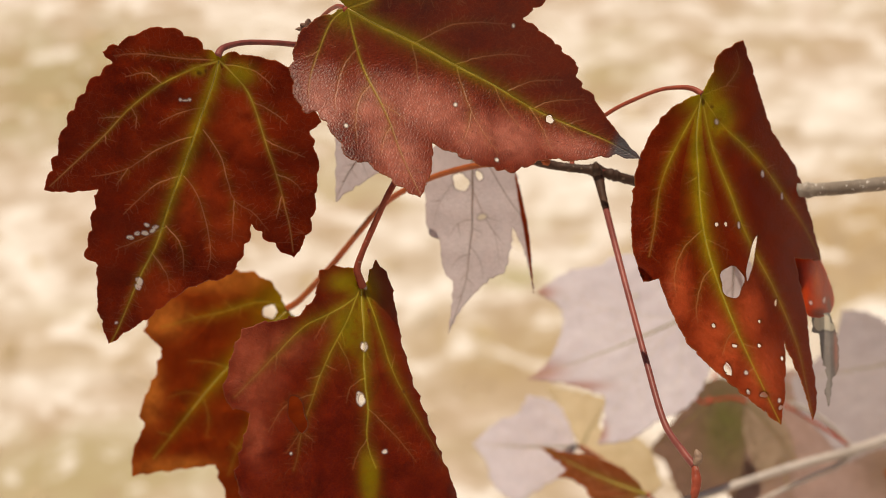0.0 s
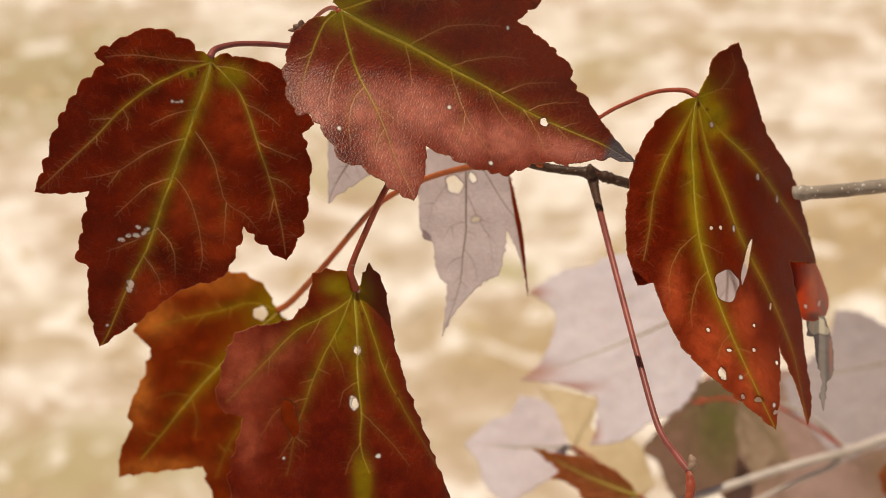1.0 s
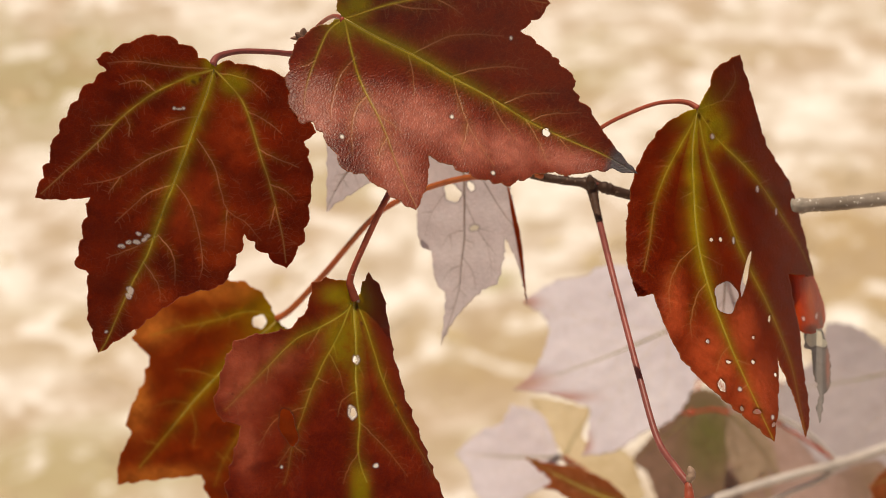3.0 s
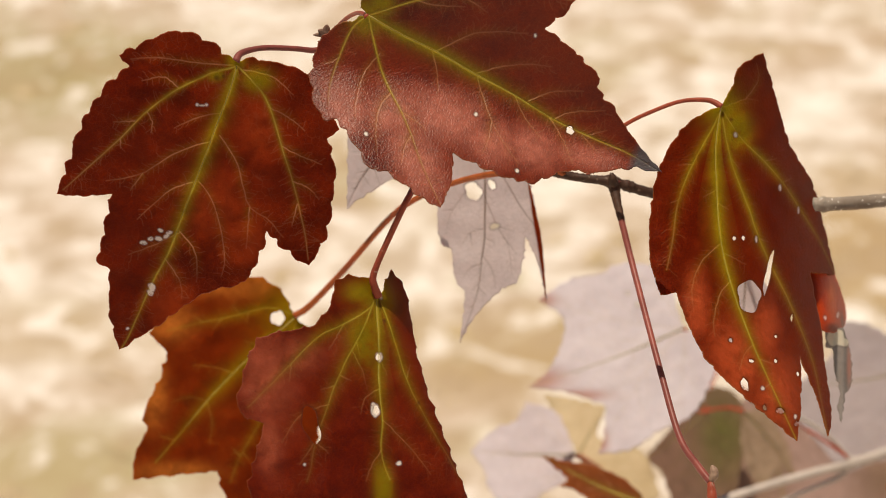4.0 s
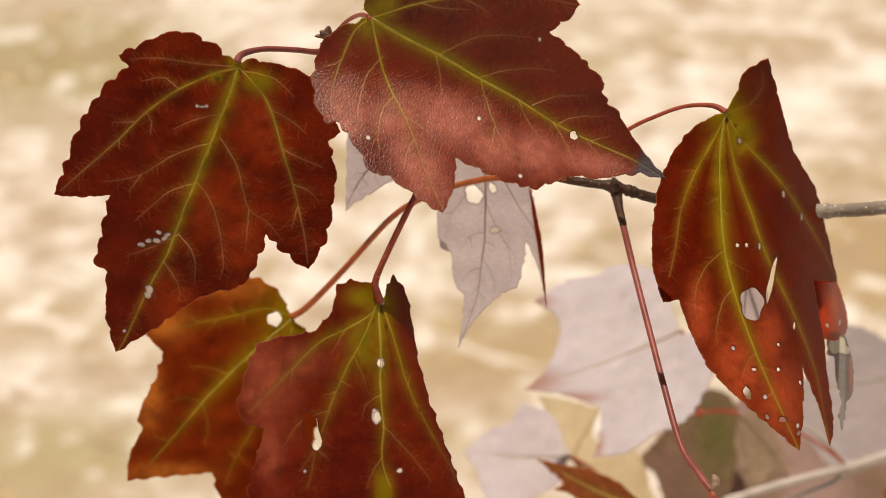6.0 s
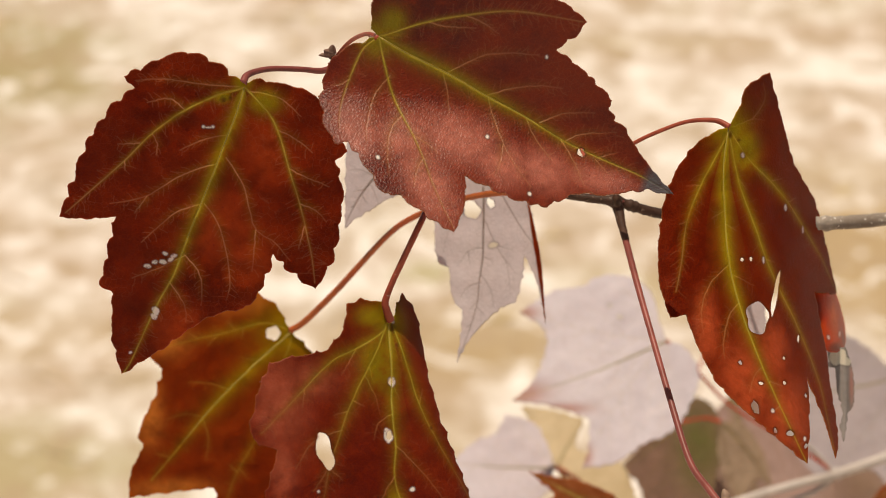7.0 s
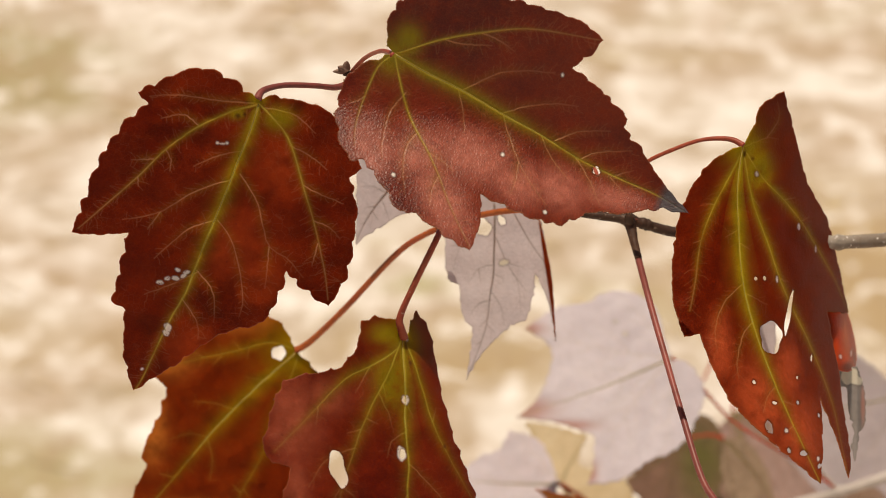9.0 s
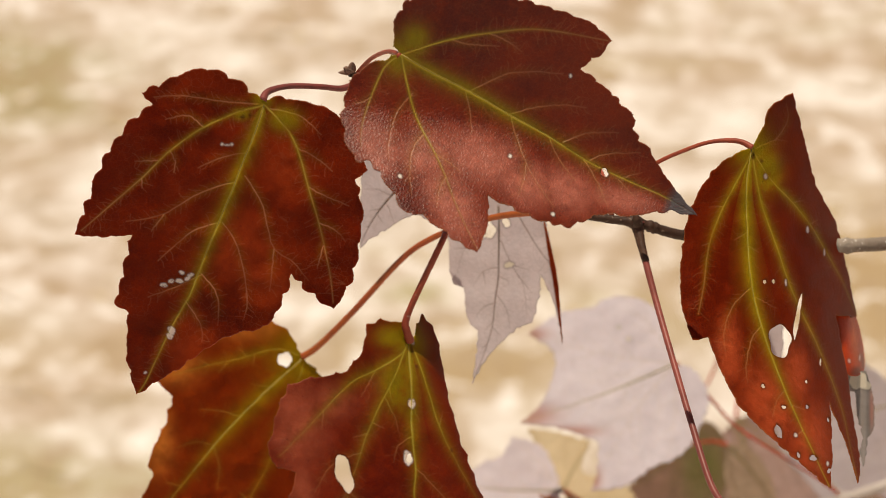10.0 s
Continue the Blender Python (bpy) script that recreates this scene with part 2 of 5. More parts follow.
def ground_mat():
    """Pale sand with straw patches and sparse dry grass tints."""
    n = Nodes("sandy_ground")
    patch, fine = n.noise(4.6, 4.0, 0.55, 0.3, (0.88, 0.62, 1.0)), n.noise(30.0, 5.0, 0.65)
    mottle = n.noise(9.5, 4.0, 0.6, 0.2, (0.88, 0.62, 1.0))
    color = n.mix(n.ramp(patch, 0.36, 0.64), (0.76, 0.68, 0.605), (0.54, 0.42, 0.31))
    color = n.mix(n.math("MULTIPLY", n.ramp(n.noise(1.9, 4.0, 0.6), 0.52, 0.66), 0.5), color, (0.42, 0.36, 0.16))
    color = n.mix(n.math("MULTIPLY", n.ramp(n.noise(3.6, 4.0, 0.6, 0.2, (0.88, 0.62, 1.0)), 0.46, 0.58), 0.65), color, (0.90, 0.85, 0.79))

    def straw(x, y, rx, ry, tint, strength, color):
        """A patch of its own shape, with a ragged margin."""
        m = n.tree.nodes.new("ShaderNodeMapping")
        n.put(m.inputs["Location"], (-x / rx, -y / ry, 0.0))
        n.put(m.inputs["Scale"], (1 / rx, 1 / ry, 0.0))
        n.put(m.inputs["Vector"], n.coords)
        d = n.tree.nodes.new("ShaderNodeVectorMath")
        d.operation = "LENGTH"
        n.put(d.inputs[0], m.outputs[0])
        far = n.math("ADD", d.outputs["Value"], n.math("MULTIPLY", n.math("SUBTRACT", mottle, 0.5), 1.6))
        return n.mix(n.math("MULTIPLY", n.ramp(far, 1.1, 0.3), strength), color, tint)

    for x, y, rx, ry, tint, strength in (
        (0.76, 3.16, 0.40, 0.46, (0.45, 0.32, 0.165), 0.95), (0.74, 3.56, 0.26, 0.13, (0.48, 0.36, 0.21), 0.6),
        (0.06, 2.80, 0.32, 0.22, (0.44, 0.32, 0.17), 0.85), (-0.84, 4.16, 0.40, 0.55, (0.36, 0.29, 0.13), 0.85),
        (-0.62, 2.86, 0.32, 0.15, (0.48, 0.36, 0.22), 0.7), (-0.55, 2.42, 0.34, 0.2, (0.42, 0.35, 0.18), 0.8),
        (0.04, 3.08, 0.07, 0.07, (0.40, 0.37, 0.15), 0.7), (0.46, 4.30, 0.38, 0.10, (0.52, 0.42, 0.27), 0.5),
    ):
        color = straw(x, y, rx, ry, tint, strength, color)
    color = n.mix(n.math("MULTIPLY", n.ramp(mottle, 0.50, 0.62), 0.5), color, (0.44, 0.32, 0.19))
    grit = n.noise(13.0, 6.0, 0.7, 0.5, (0.85, 0.65, 1.0))
    color = n.mix(n.math("MULTIPLY", n.ramp(grit, 0.50, 0.62), 0.72), color, (0.43, 0.32, 0.205))
    color = n.mix(n.math("MULTIPLY", n.ramp(grit, 0.48, 0.37), 0.85), color, (0.95, 0.90, 0.85))
    color = n.mix(n.math("MULTIPLY", n.ramp(fine, 0.5, 0.7), 0.35), color, (0.40, 0.29, 0.16))
    n.bump(n.math("ADD", fine, n.math("MULTIPLY", patch, 2.0)), 0.5, 0.02)
    return n.finish(color, 0.9, 0.2)


def litter_mat():
    n = Nodes("dry_litter")
    geo = n.tree.nodes.new("ShaderNodeNewGeometry").outputs["Random Per Island"]
    color = n.mix(geo, (0.50, 0.38, 0.20), (0.72, 0.60, 0.40))
    color = n.mix(n.math("MULTIPLY", n.ramp(n.noise(60.0, 3.0), 0.4, 0.7), 0.4), color, (0.30, 0.19, 0.09))
    return n.finish(color, 0.8, 0.2)


# ---------------------------------------------------------------- building blocks


def mesh_object(name, verts, faces, mats, parent=None, label="", smooth=True):
    me = bpy.data.meshes.new(name)
    me.from_pydata([tuple(v) for v in verts], [], [tuple(f) for f in faces])
    me.update()
    for m in mats:
        me.materials.append(m)
    if smooth:
        me.polygons.foreach_set("use_smooth", [True] * len(me.polygons))
    ob = new(name, me)
    ob.parent = parent
    return tagged(ob, label)


def spline(points, per=8, closed=False):
    """A smooth line through the points."""
    p = np.array(points, float)
    n = len(p)
    out = []
    for i in range(n if closed else n - 1):
        if closed:
            a, b, c, d = p[(i - 1) % n], p[i], p[(i + 1) % n], p[(i + 2) % n]
        else:
            a, b, c, d = p[max(i - 1, 0)], p[i], p[i + 1], p[min(i + 2, n - 1)]
        for s in np.linspace(0, 1, per, endpoint=False):
            out.append(0.5 * (2 * b + (c - a) * s + (2 * a - 5 * b + 4 * c - d) * s * s + (3 * b - a - 3 * c + d) * s**3))
    if not closed:
        out.append(p[-1])
    return np.array(out)


def tube(name, line, radii, mat, parent=None, label="", sides=10, wobble=0.0, knots=(), flat=1.0):
    """A tapered round stem along a line; knots: (where 0..1, swelling, width)."""
    line = np.array(line, float)
    n = len(line)
    s = np.linspace(0, 1, n)
    r = np.interp(s, np.linspace(0, 1, len(radii)), radii)
    for at, swell, width in knots:
        r = r * (1 + swell * np.exp(-(((s - at) / width) ** 2)))
    tang = np.gradient(line, axis=0)
    tang /= np.linalg.norm(tang, axis=1)[:, None] + 1e-12
    ref = np.array((0.0, 0.0, 1.0)) if abs(tang[0][2]) < 0.8 else np.array((0.0, 1.0, 0.0))
    rng = np.random.RandomState(len(name) * 7 + n)
    verts, faces = [], []
    side = np.cross(tang[0], ref)
    for i in range(n):
        side = side - tang[i] * (side @ tang[i])
        side /= np.linalg.norm(side)
        up = np.cross(side, tang[i])
        for k in range(sides):
            a = 2 * math.pi * k / sides
            rr = r[i] * (1 + wobble * rng.uniform(-1, 1))
            verts.append(line[i] + rr * (math.cos(a) * side + flat * math.sin(a) * up))
    for i in range(n - 1):
        for k in range(sides):
            k2 = (k + 1) % sides
            faces.append((i * sides + k, i * sides + k2, (i + 1) * sides + k2, (i + 1) * sides + k))
    faces.append(tuple(range(sides - 1, -1, -1)))
    faces.append(tuple(range((n - 1) * sides, n * sides)))
    return mesh_object(name, verts, faces, [mat], parent, label)


def fold(u, v, k=2.0, soft=3.0):
    """How far a point lies below the lower of two bend lines, softened."""
    return np.log1p(np.exp(-k * np.log(np.exp(-u / k) + np.exp(-v / k)) / soft))


def even_line(points, count):
    """A smooth line through polar points, in even steps."""
    line = spline([polar(a, r) for a, r in points], 10)
    run = np.r_[0, np.cumsum(np.linalg.norm(np.diff(line, axis=0), axis=1))]
    s = np.linspace(0, run[-1], count)
    return np.stack([np.interp(s, run, line[:, k]) for k in (0, 1)], 1)


def polar(a, r):
    return np.array((r * math.cos(radians(a)), r * math.sin(radians(a))))


def outline(edge, rng, tooth, gap):
    """The toothed margin: lobes and notches joined by smooth runs, in mm."""
    pts = [polar(a, r) for a, r, _ in edge]
    corner = [c for _, _, c in edge]
    start = corner.index(1)
    order = [(start + i) % len(pts) for i in range(len(pts))] + [start]
    runs, run = [], [order[0]]
    for i in order[1:]:
        run.append(i)
        if corner[i]:
            runs.append(run)
            run = [i]
    loop = []
    for run in runs:
        line = spline([pts[i] for i in run], 14)
        length = np.r_[0, np.cumsum(np.linalg.norm(np.diff(line, axis=0), axis=1))]
        total = length[-1]
        m = max(3, int(total / 0.35))
        s = np.linspace(0, total, m, endpoint=False)
        p = np.stack([np.interp(s, length, line[:, k]) for k in (0, 1)], 1)
        t = np.gradient(p, axis=0)
        t /= np.linalg.norm(t, axis=1)[:, None] + 1e-9
        normal = np.stack([-t[:, 1], t[:, 0]], 1)
        count = max(1, round(total / gap))
        bounds = np.sort(np.r_[0, (np.arange(1, count) + rng.uniform(-0.3, 0.3, count - 1)) / count, 1]) * total
        amp = rng.uniform(0.1, 1.4, count)
        which = np.clip(np.searchsorted(bounds, s, "right") - 1, 0, count - 1)
        f = (s - bounds[which]) / (bounds[which + 1] - bounds[which] + 1e-9)
        wave = np.sin(np.pi * f**1.5) ** 0.8 - 0.5
        fade = np.clip(np.minimum(s, total - s) / 2.5, 0, 1)
        fine = 0.12 * np.sin(s * 5.1 + rng.uniform(0, 6)) * np.sin(s * 2.3 + rng.uniform(0, 6))
        loop.append(p + normal * ((tooth * amp[which] * wave + fine * min(tooth * 2, 1)) * fade)[:, None])
    return np.concatenate(loop)


def blob(cx, cy, rx, ry, turn, rng):
    """An uneven closed ring, for holes and scars."""
    n = max(10, int(2 * math.pi * max(rx, ry) / 0.3))
    a = np.linspace(0, 2 * math.pi, n, endpoint=False)
    w = 1 + 0.07 * np.sin(2 * a + rng.uniform(0, 6)) + 0.06 * np.sin(3 * a + rng.uniform(0, 6)) + 0.06 * np.sin(5 * a + rng.uniform(0, 6))
    x, y, c, s = rx * w * np.cos(a), ry * w * np.sin(a), math.cos(radians(turn)), math.sin(radians(turn))
    return np.stack([cx + c * x - s * y, cy + s * x + c * y], 1)


def segments(loop, closed=True):
    return np.concatenate([loop, np.roll(loop, -1, 0)], 1) if closed else np.concatenate([loop[:-1], loop[1:]], 1)


def nearest(pts, seg):
    """Distance to the nearest of the segments, the foot of it, and which one."""
    cuts = np.maximum(1, np.ceil(np.linalg.norm(seg[:, 2:] - seg[:, :2], axis=1) / 0.12)).astype(int)
    owner = np.repeat(np.arange(len(seg)), cuts)
    share = (np.arange(len(owner)) - np.repeat(np.cumsum(cuts) - cuts, cuts)) / cuts[owner]
    dots = seg[owner, :2] + share[:, None] * (seg[owner, 2:] - seg[owner, :2])
    tree = KDTree(len(dots))
    for k, (x, y) in enumerate(dots.tolist()):
        tree.insert((x, y, 0.0), k)
    tree.balance()
    find = tree.find
    got = [find((x, y, 0.0))[1:] for x, y in pts.tolist()]
    idx = np.array([g[0] for g in got], int)
    far = np.array([g[1] for g in got])
    return far, dots[idx], owner[idx]


def inside(pts, seg):
    order = np.argsort(pts[:, 1], kind="stable")
    xs, ys = pts[order, 0], pts[order, 1]
    odd = np.zeros(len(pts), bool)
    low = np.searchsorted(ys, np.minimum(seg[:, 1], seg[:, 3]), "left")
    high = np.searchsorted(ys, np.maximum(seg[:, 1], seg[:, 3]), "left")
    for (x0, y0, x1, y1), i, j in zip(seg.tolist(), low.tolist(), high.tolist()):
        if j > i:
            odd[i:j] ^= xs[i:j] < (x1 - x0) * (ys[i:j] - y0) / (y1 - y0) + x0
    out = np.zeros(len(pts), bool)
    out[order] = odd
    return out


def vein_lines(spec, ring, rng, bow):
    """Main veins from the stalk to the lobes, the side veins that leave them, and the short crooked ones between."""
    main, sides, minor = [], [], []
    seg = segments(ring)
    for i, (a, r) in enumerate(spec.get("veins", ())):
        b = polar(a, r)
        t = np.linspace(0, 0.985, 26)[:, None]
        across = np.array((-b[1], b[0]))
        main.append(b * t + across * bow[i % len(bow)] * np.sin(np.pi * t) * (1 - 0.35 * t))
    for rib in spec.get("ribs", ()):
        main.append(even_line(rib, 26))

    def hair(path, every, reach):
        """Short crooked veinlets off a vein."""
        run = np.r_[0, np.cumsum(np.linalg.norm(np.diff(path, axis=0), axis=1))]
        at, hand = rng.uniform(1, every), 1
        while at < run[-1] - 0.5:
            k = min(np.searchsorted(run, at), len(path) - 1) - 1
            d = path[k + 1] - path[k]
            ang = math.atan2(d[1], d[0]) + hand * radians(rng.uniform(55, 85))
            size = reach * rng.uniform(0.6, 2.2)
            q = path[k] + d * (at - run[k]) / max(run[k + 1] - run[k], 1e-6)
            bit = [q]
            for step in range(6):
                ang += rng.uniform(-0.35, 0.35) - hand * 0.06
                q = q + size / 6 * np.array((math.cos(ang), math.sin(ang)))
                bit.append(q)
            bit = np.array(bit)
            if inside(bit, seg).all():
                minor.append(bit)
            hand = -hand
            at += every * rng.uniform(0.35, 0.75)

    given = [*spec.get("laterals", ()), *spec.get("veinlets", ())]
    for points in given:
        path = even_line(points, 15)
        path[2:-1] += rng.uniform(-0.12, 0.12, (12, 2))
        sides.append(path)
        hair(path, 1.6, 1.5)
    wanted = []
    if not given:
        for i, line in enumerate(main):
            total, at, hand = np.linalg.norm(line[-1]), 0.2 + rng.uniform(0, 0.06), 1
            while at < 0.85:
                wanted.append((i, at, hand, rng.uniform(38, 52), total * (0.42 * (1 - at) + 0.09), 2.0))
                hand = -hand
                at += rng.uniform(4.0, 7.0) / total
    for i, at, hand, turn, length, curl in wanted:
        line = main[i]
        k = min(int(at * 25), 24)
        q, d = line[k], line[k + 1] - line[k]
        ang = math.atan2(d[1], d[0]) + hand * radians(turn)
        path = [q]
        for step in range(14):
            ang -= hand * radians(curl) + rng.uniform(-0.06, 0.06)
            q = q + length / 14 * np.array((math.cos(ang), math.sin(ang)))
            path.append(q)
        path = np.array(path)
        ok = inside(path, seg)
        ok[0] = True
        for j, other in enumerate(main):
            if j != i:
                far, _, _ = nearest(path, segments(other, False))
                ok &= (far > 0.8) | (np.arange(15) < 4)
        stop = np.argmin(ok) if not ok.all() else len(path)
        if stop > 4:
            sides.append(path[:stop])
            hair(path[:stop], 2.2, length * 0.16)
    for line in main:
        hair(line, 1.3, 2.0)
    return main, sides, minor


def blade(name, spec, relief, mats, parent, seed, step=0.25, tooth=0.85, gap=5.6, bow=(0.03, -0.05, 0.05), halo=(3.8, 7.5), dry=None, edge_key="edge", label="", thick=0.3, lumps=0.8, others=0.4, web=0.2):
    """The leaf blade: a fine sheet cut to the toothed margin and to its holes, bent by relief(x, y) in mm."""
    rng = np.random.RandomState(seed)
    ring = outline(spec[edge_key], rng, tooth, gap)
    plain = edge_key == "edge"
    own = "" if plain else edge_key + "_"
    rings = [ring]
    for a, r, rx, ry, turn in spec["holes"] if plain else ():
        rings.append(blob(*polar(a, r), rx, ry, turn, rng))
    seg = np.concatenate([segments(k) for k in rings])
    (x0, y0), (x1, y1) = ring.min(0) - step, ring.max(0) + step
    nx, ny = int((x1 - x0) / step) + 2, int((y1 - y0) / (step * 0.866)) + 2
    gx, gy = np.meshgrid(np.arange(nx), np.arange(ny))
    pts = np.stack([x0 + (gx + 0.5 * (gy % 2)) * step, y0 + gy * step * 0.866], 2).reshape(-1, 2)
    far, foot, which = nearest(pts, seg)
    isin = inside(pts, seg)
    snap = far < 0.52 * step
    pts[snap] = foot[snap]
    far[snap] = 0
    keep = isin | snap
    i, j = gx[:-1, :-1].ravel(), gy[:-1, :-1].ravel()
    a, b, c, d = j * nx + i, j * nx + i + 1, (j + 1) * nx + i, (j + 1) * nx + i + 1
    even = j % 2 == 0
    tri = np.concatenate([np.stack([a, b, np.where(even, c, d)], 1), np.stack([np.where(even, b, a), d, c], 1)])
    tri = tri[keep[tri].all(1)]
    tri = tri[inside(pts[tri].mean(1), seg)]
    used = np.unique(tri)
    back = np.full(len(pts), -1)
    back[used] = np.arange(len(used))
    pts, tri, far = pts[used], back[tri], far[used]
    main, sides, minor = vein_lines(spec, ring, rng, bow) if plain else ([], [], [])
    vein, glow, side = np.zeros(len(pts)), np.zeros(len(pts)), np.zeros(len(pts))
    if main:
        seg_main = np.concatenate([segments(line, False) for line in main])
        d, _, k = nearest(pts, seg_main)
        s = (k % 25) / 25
        total = np.array([np.linalg.norm(line[-1]) for line in main])[k // 25]
        first = k < 25
        vein = np.where(first, np.exp(-((d / (0.36 - 0.16 * s)) ** 2)) * (1 - 0.6 * s), 0)
        side = np.where(first, 0, (0.9 - 0.55 * s) * np.exp(-((d / (0.24 - 0.09 * s)) ** 2)))
        wide = np.where(first, halo[0], halo[0] * others) * (1.0 - 0.75 * s) * (0.6 + 1.8 * s * (1 - s))
        glow = np.exp(-((d / wide) ** 1.5)) * (1 - 0.75 * s**1.5) * np.where(first, 1, 0.8)
        glow = np.maximum(glow, np.exp(-((np.linalg.norm(pts, axis=1) / halo[1]) ** 2)))
    if sides:
        seg_side = np.concatenate([segments(line, False) for line in sides])
        along = np.concatenate([np.linspace(0, 1, len(line) - 1) for line in sides])
        d, _, k = nearest(pts, seg_side)
        s = along[k]
        side = np.maximum(side, (0.8 - 0.55 * s) * np.exp(-((d / 0.17) ** 2)))
        glow = np.maximum(glow, 0.3 * (1 - s) * np.exp(-((d / 1.5) ** 2)))
    if minor:
        d, _, _ = nearest(pts, np.concatenate([segments(line, False) for line in minor]))
        side = np.maximum(side, web * np.exp(-((d / 0.13) ** 2)))
    scar, rim = np.zeros(len(pts)), np.zeros(len(pts))
    for a, r, rx, ry, turn in spec.get(own + "scars", ()):
        inn = segments(blob(*polar(a, r), rx * 0.78, ry * 0.78, turn, rng))
        near = np.flatnonzero(np.linalg.norm(pts - polar(a, r), axis=1) < max(rx, ry) * 1.4 + 2)
        d, _, _ = nearest(pts[near], inn)
        isin = inside(pts[near], inn)
        scar[near] = np.maximum(scar[near], np.where(isin, 1.0, np.exp(-((d / 0.2) ** 2)) * 0.6))
        rim[near] = np.maximum(rim[near], np.where(isin, 0, np.exp(-((d / 0.5) ** 2)) * 0.8))
    for a, r, rx, ry, turn in spec.get(own + "spots", ()):
        c, w = math.cos(radians(turn)), math.sin(radians(turn))
        u = pts - polar(a, r)
        u = np.stack([(c * u[:, 0] + w * u[:, 1]) / rx, (-w * u[:, 0] + c * u[:, 1]) / ry], 1)
        rim = np.maximum(rim, np.exp(-((u**2).sum(1) ** 1.5)))
    # patches of warm leaf tint, and of sheen painted into the colour
    flush = np.zeros(len(pts))
    for a, r, rx, ry, turn in spec.get(own + "flush", ()):
        c, w = math.cos(radians(turn)), math.sin(radians(turn))
        u = pts - polar(a, r)
        u = np.stack([(c * u[:, 0] + w * u[:, 1]) / rx, (-w * u[:, 0] + c * u[:, 1]) / ry], 1)
        flush = np.maximum(flush, np.exp(-((u**2).sum(1) ** 1.3)))
    for a, r, rx, ry, turn in spec.get(own + "green", ()):
        u = (pts - polar(a, r)) / (rx, ry)
        glow = np.maximum(glow, np.exp(-((u**2).sum(1) ** 1.2)))
    for k in rings[1:]:
        near = np.flatnonzero(np.linalg.norm(pts - k.mean(0), axis=1) < np.ptp(k, axis=0).max() * 0.75 + 2)
        d, _, _ = nearest(pts[near], segments(k))
        rim[near] = np.maximum(rim[near], np.exp(-((d / 0.4) ** 2)) * 0.75)
    # on red faces a sunlit rim put into the colour, along margin and holes
    side = np.maximum(side, 0.5 * np.exp(-((far / 0.16) ** 2)) * (rng.random_sample(len(pts)) * 0.5 + 0.5))
    z = relief(pts[:, 0], pts[:, 1])
    if main:
        lump = np.array([noise.noise(Vector((x * 0.16, y * 0.16, seed * 3.1))) for x, y in pts])
        z = z + lumps * lump - 0.25 * vein - 0.12 * side
    verts = np.column_stack([pts, z]) * 0.001
    ob = mesh_object(name, verts, tri, mats, parent, label)
    drought = np.clip(dry(pts[:, 0], pts[:, 1]), 0, 1) if dry else np.zeros(len(pts))
    for key, data in (("vein", vein), ("side", side), ("halo", glow), ("scar", scar), ("rim", rim), ("dry", drought), ("flush", flush)):
        ob.data.attributes.new(key, "FLOAT", "POINT").data.foreach_set("value", data.astype(np.float32))
    mod = ob.modifiers.new("thickness", "SOLIDIFY")
    mod.thickness, mod.offset, mod.material_offset = thick * 0.001, -1, len(mats) - 1
    return ob, main


def leaf(spec, mats, vein_mat, label, seed, stalk_mat=None, stalk=(0.75, 0.6), group="", vein_size=0.15, **shape):
    """One maple leaf on its stalk: blade, raised main veins, petiole."""
    thing = new("maple_leaf")
    thing.matrix_world = spec["at"]
    thing.empty_display_size = 0.01
    tagged(thing, label, "leaf", group)
    relief = spec["relief"]
    _, main = blade("blade", spec, relief, mats, thing, seed, **shape)
    for line in main[:1]:
        line = line[:20]
        z = relief(line[:, 0], line[:, 1]) + 0.02
        lump = np.array([noise.noise(Vector((x * 0.16, y * 0.16, seed * 3.1))) for x, y in line])
        tube("vein", np.column_stack([line, z + shape.get("lumps", 0.8) * lump - 0.22]) * 0.001, [vein_size * 0.001, vein_size * 0.0003], vein_mat, thing, sides=6)
    line = spline(np.array(spec["stalk"]) * 0.001 + np.array((0, 0, relief(np.zeros(1), np.zeros(1))[0] * 0.001)) * np.linspace(1, 0, len(spec["stalk"]))[:, None], 8)
    tube("petiole", line, [stalk[0] * 0.001 * 1.25, stalk[1] * 0.001, stalk[1] * 0.001, stalk[1] * 0.0013], stalk_mat or mat_petiole, thing, sides=10)
    return thing


# ---------------------------------------------------------------- ground
half = 60
count = 60
verts = [((i / count * 2 - 1) * half, (j / count * 2 - 1) * half + 20, 0.0) for j in range(count + 1) for i in range(count + 1)]
faces = [(j * (count + 1) + i, j * (count + 1) + i + 1, (j + 1) * (count + 1) + i + 1, (j + 1) * (count + 1) + i) for j in range(count) for i in range(count)]
ground = mesh_object("ground", verts, faces, [ground_mat()])

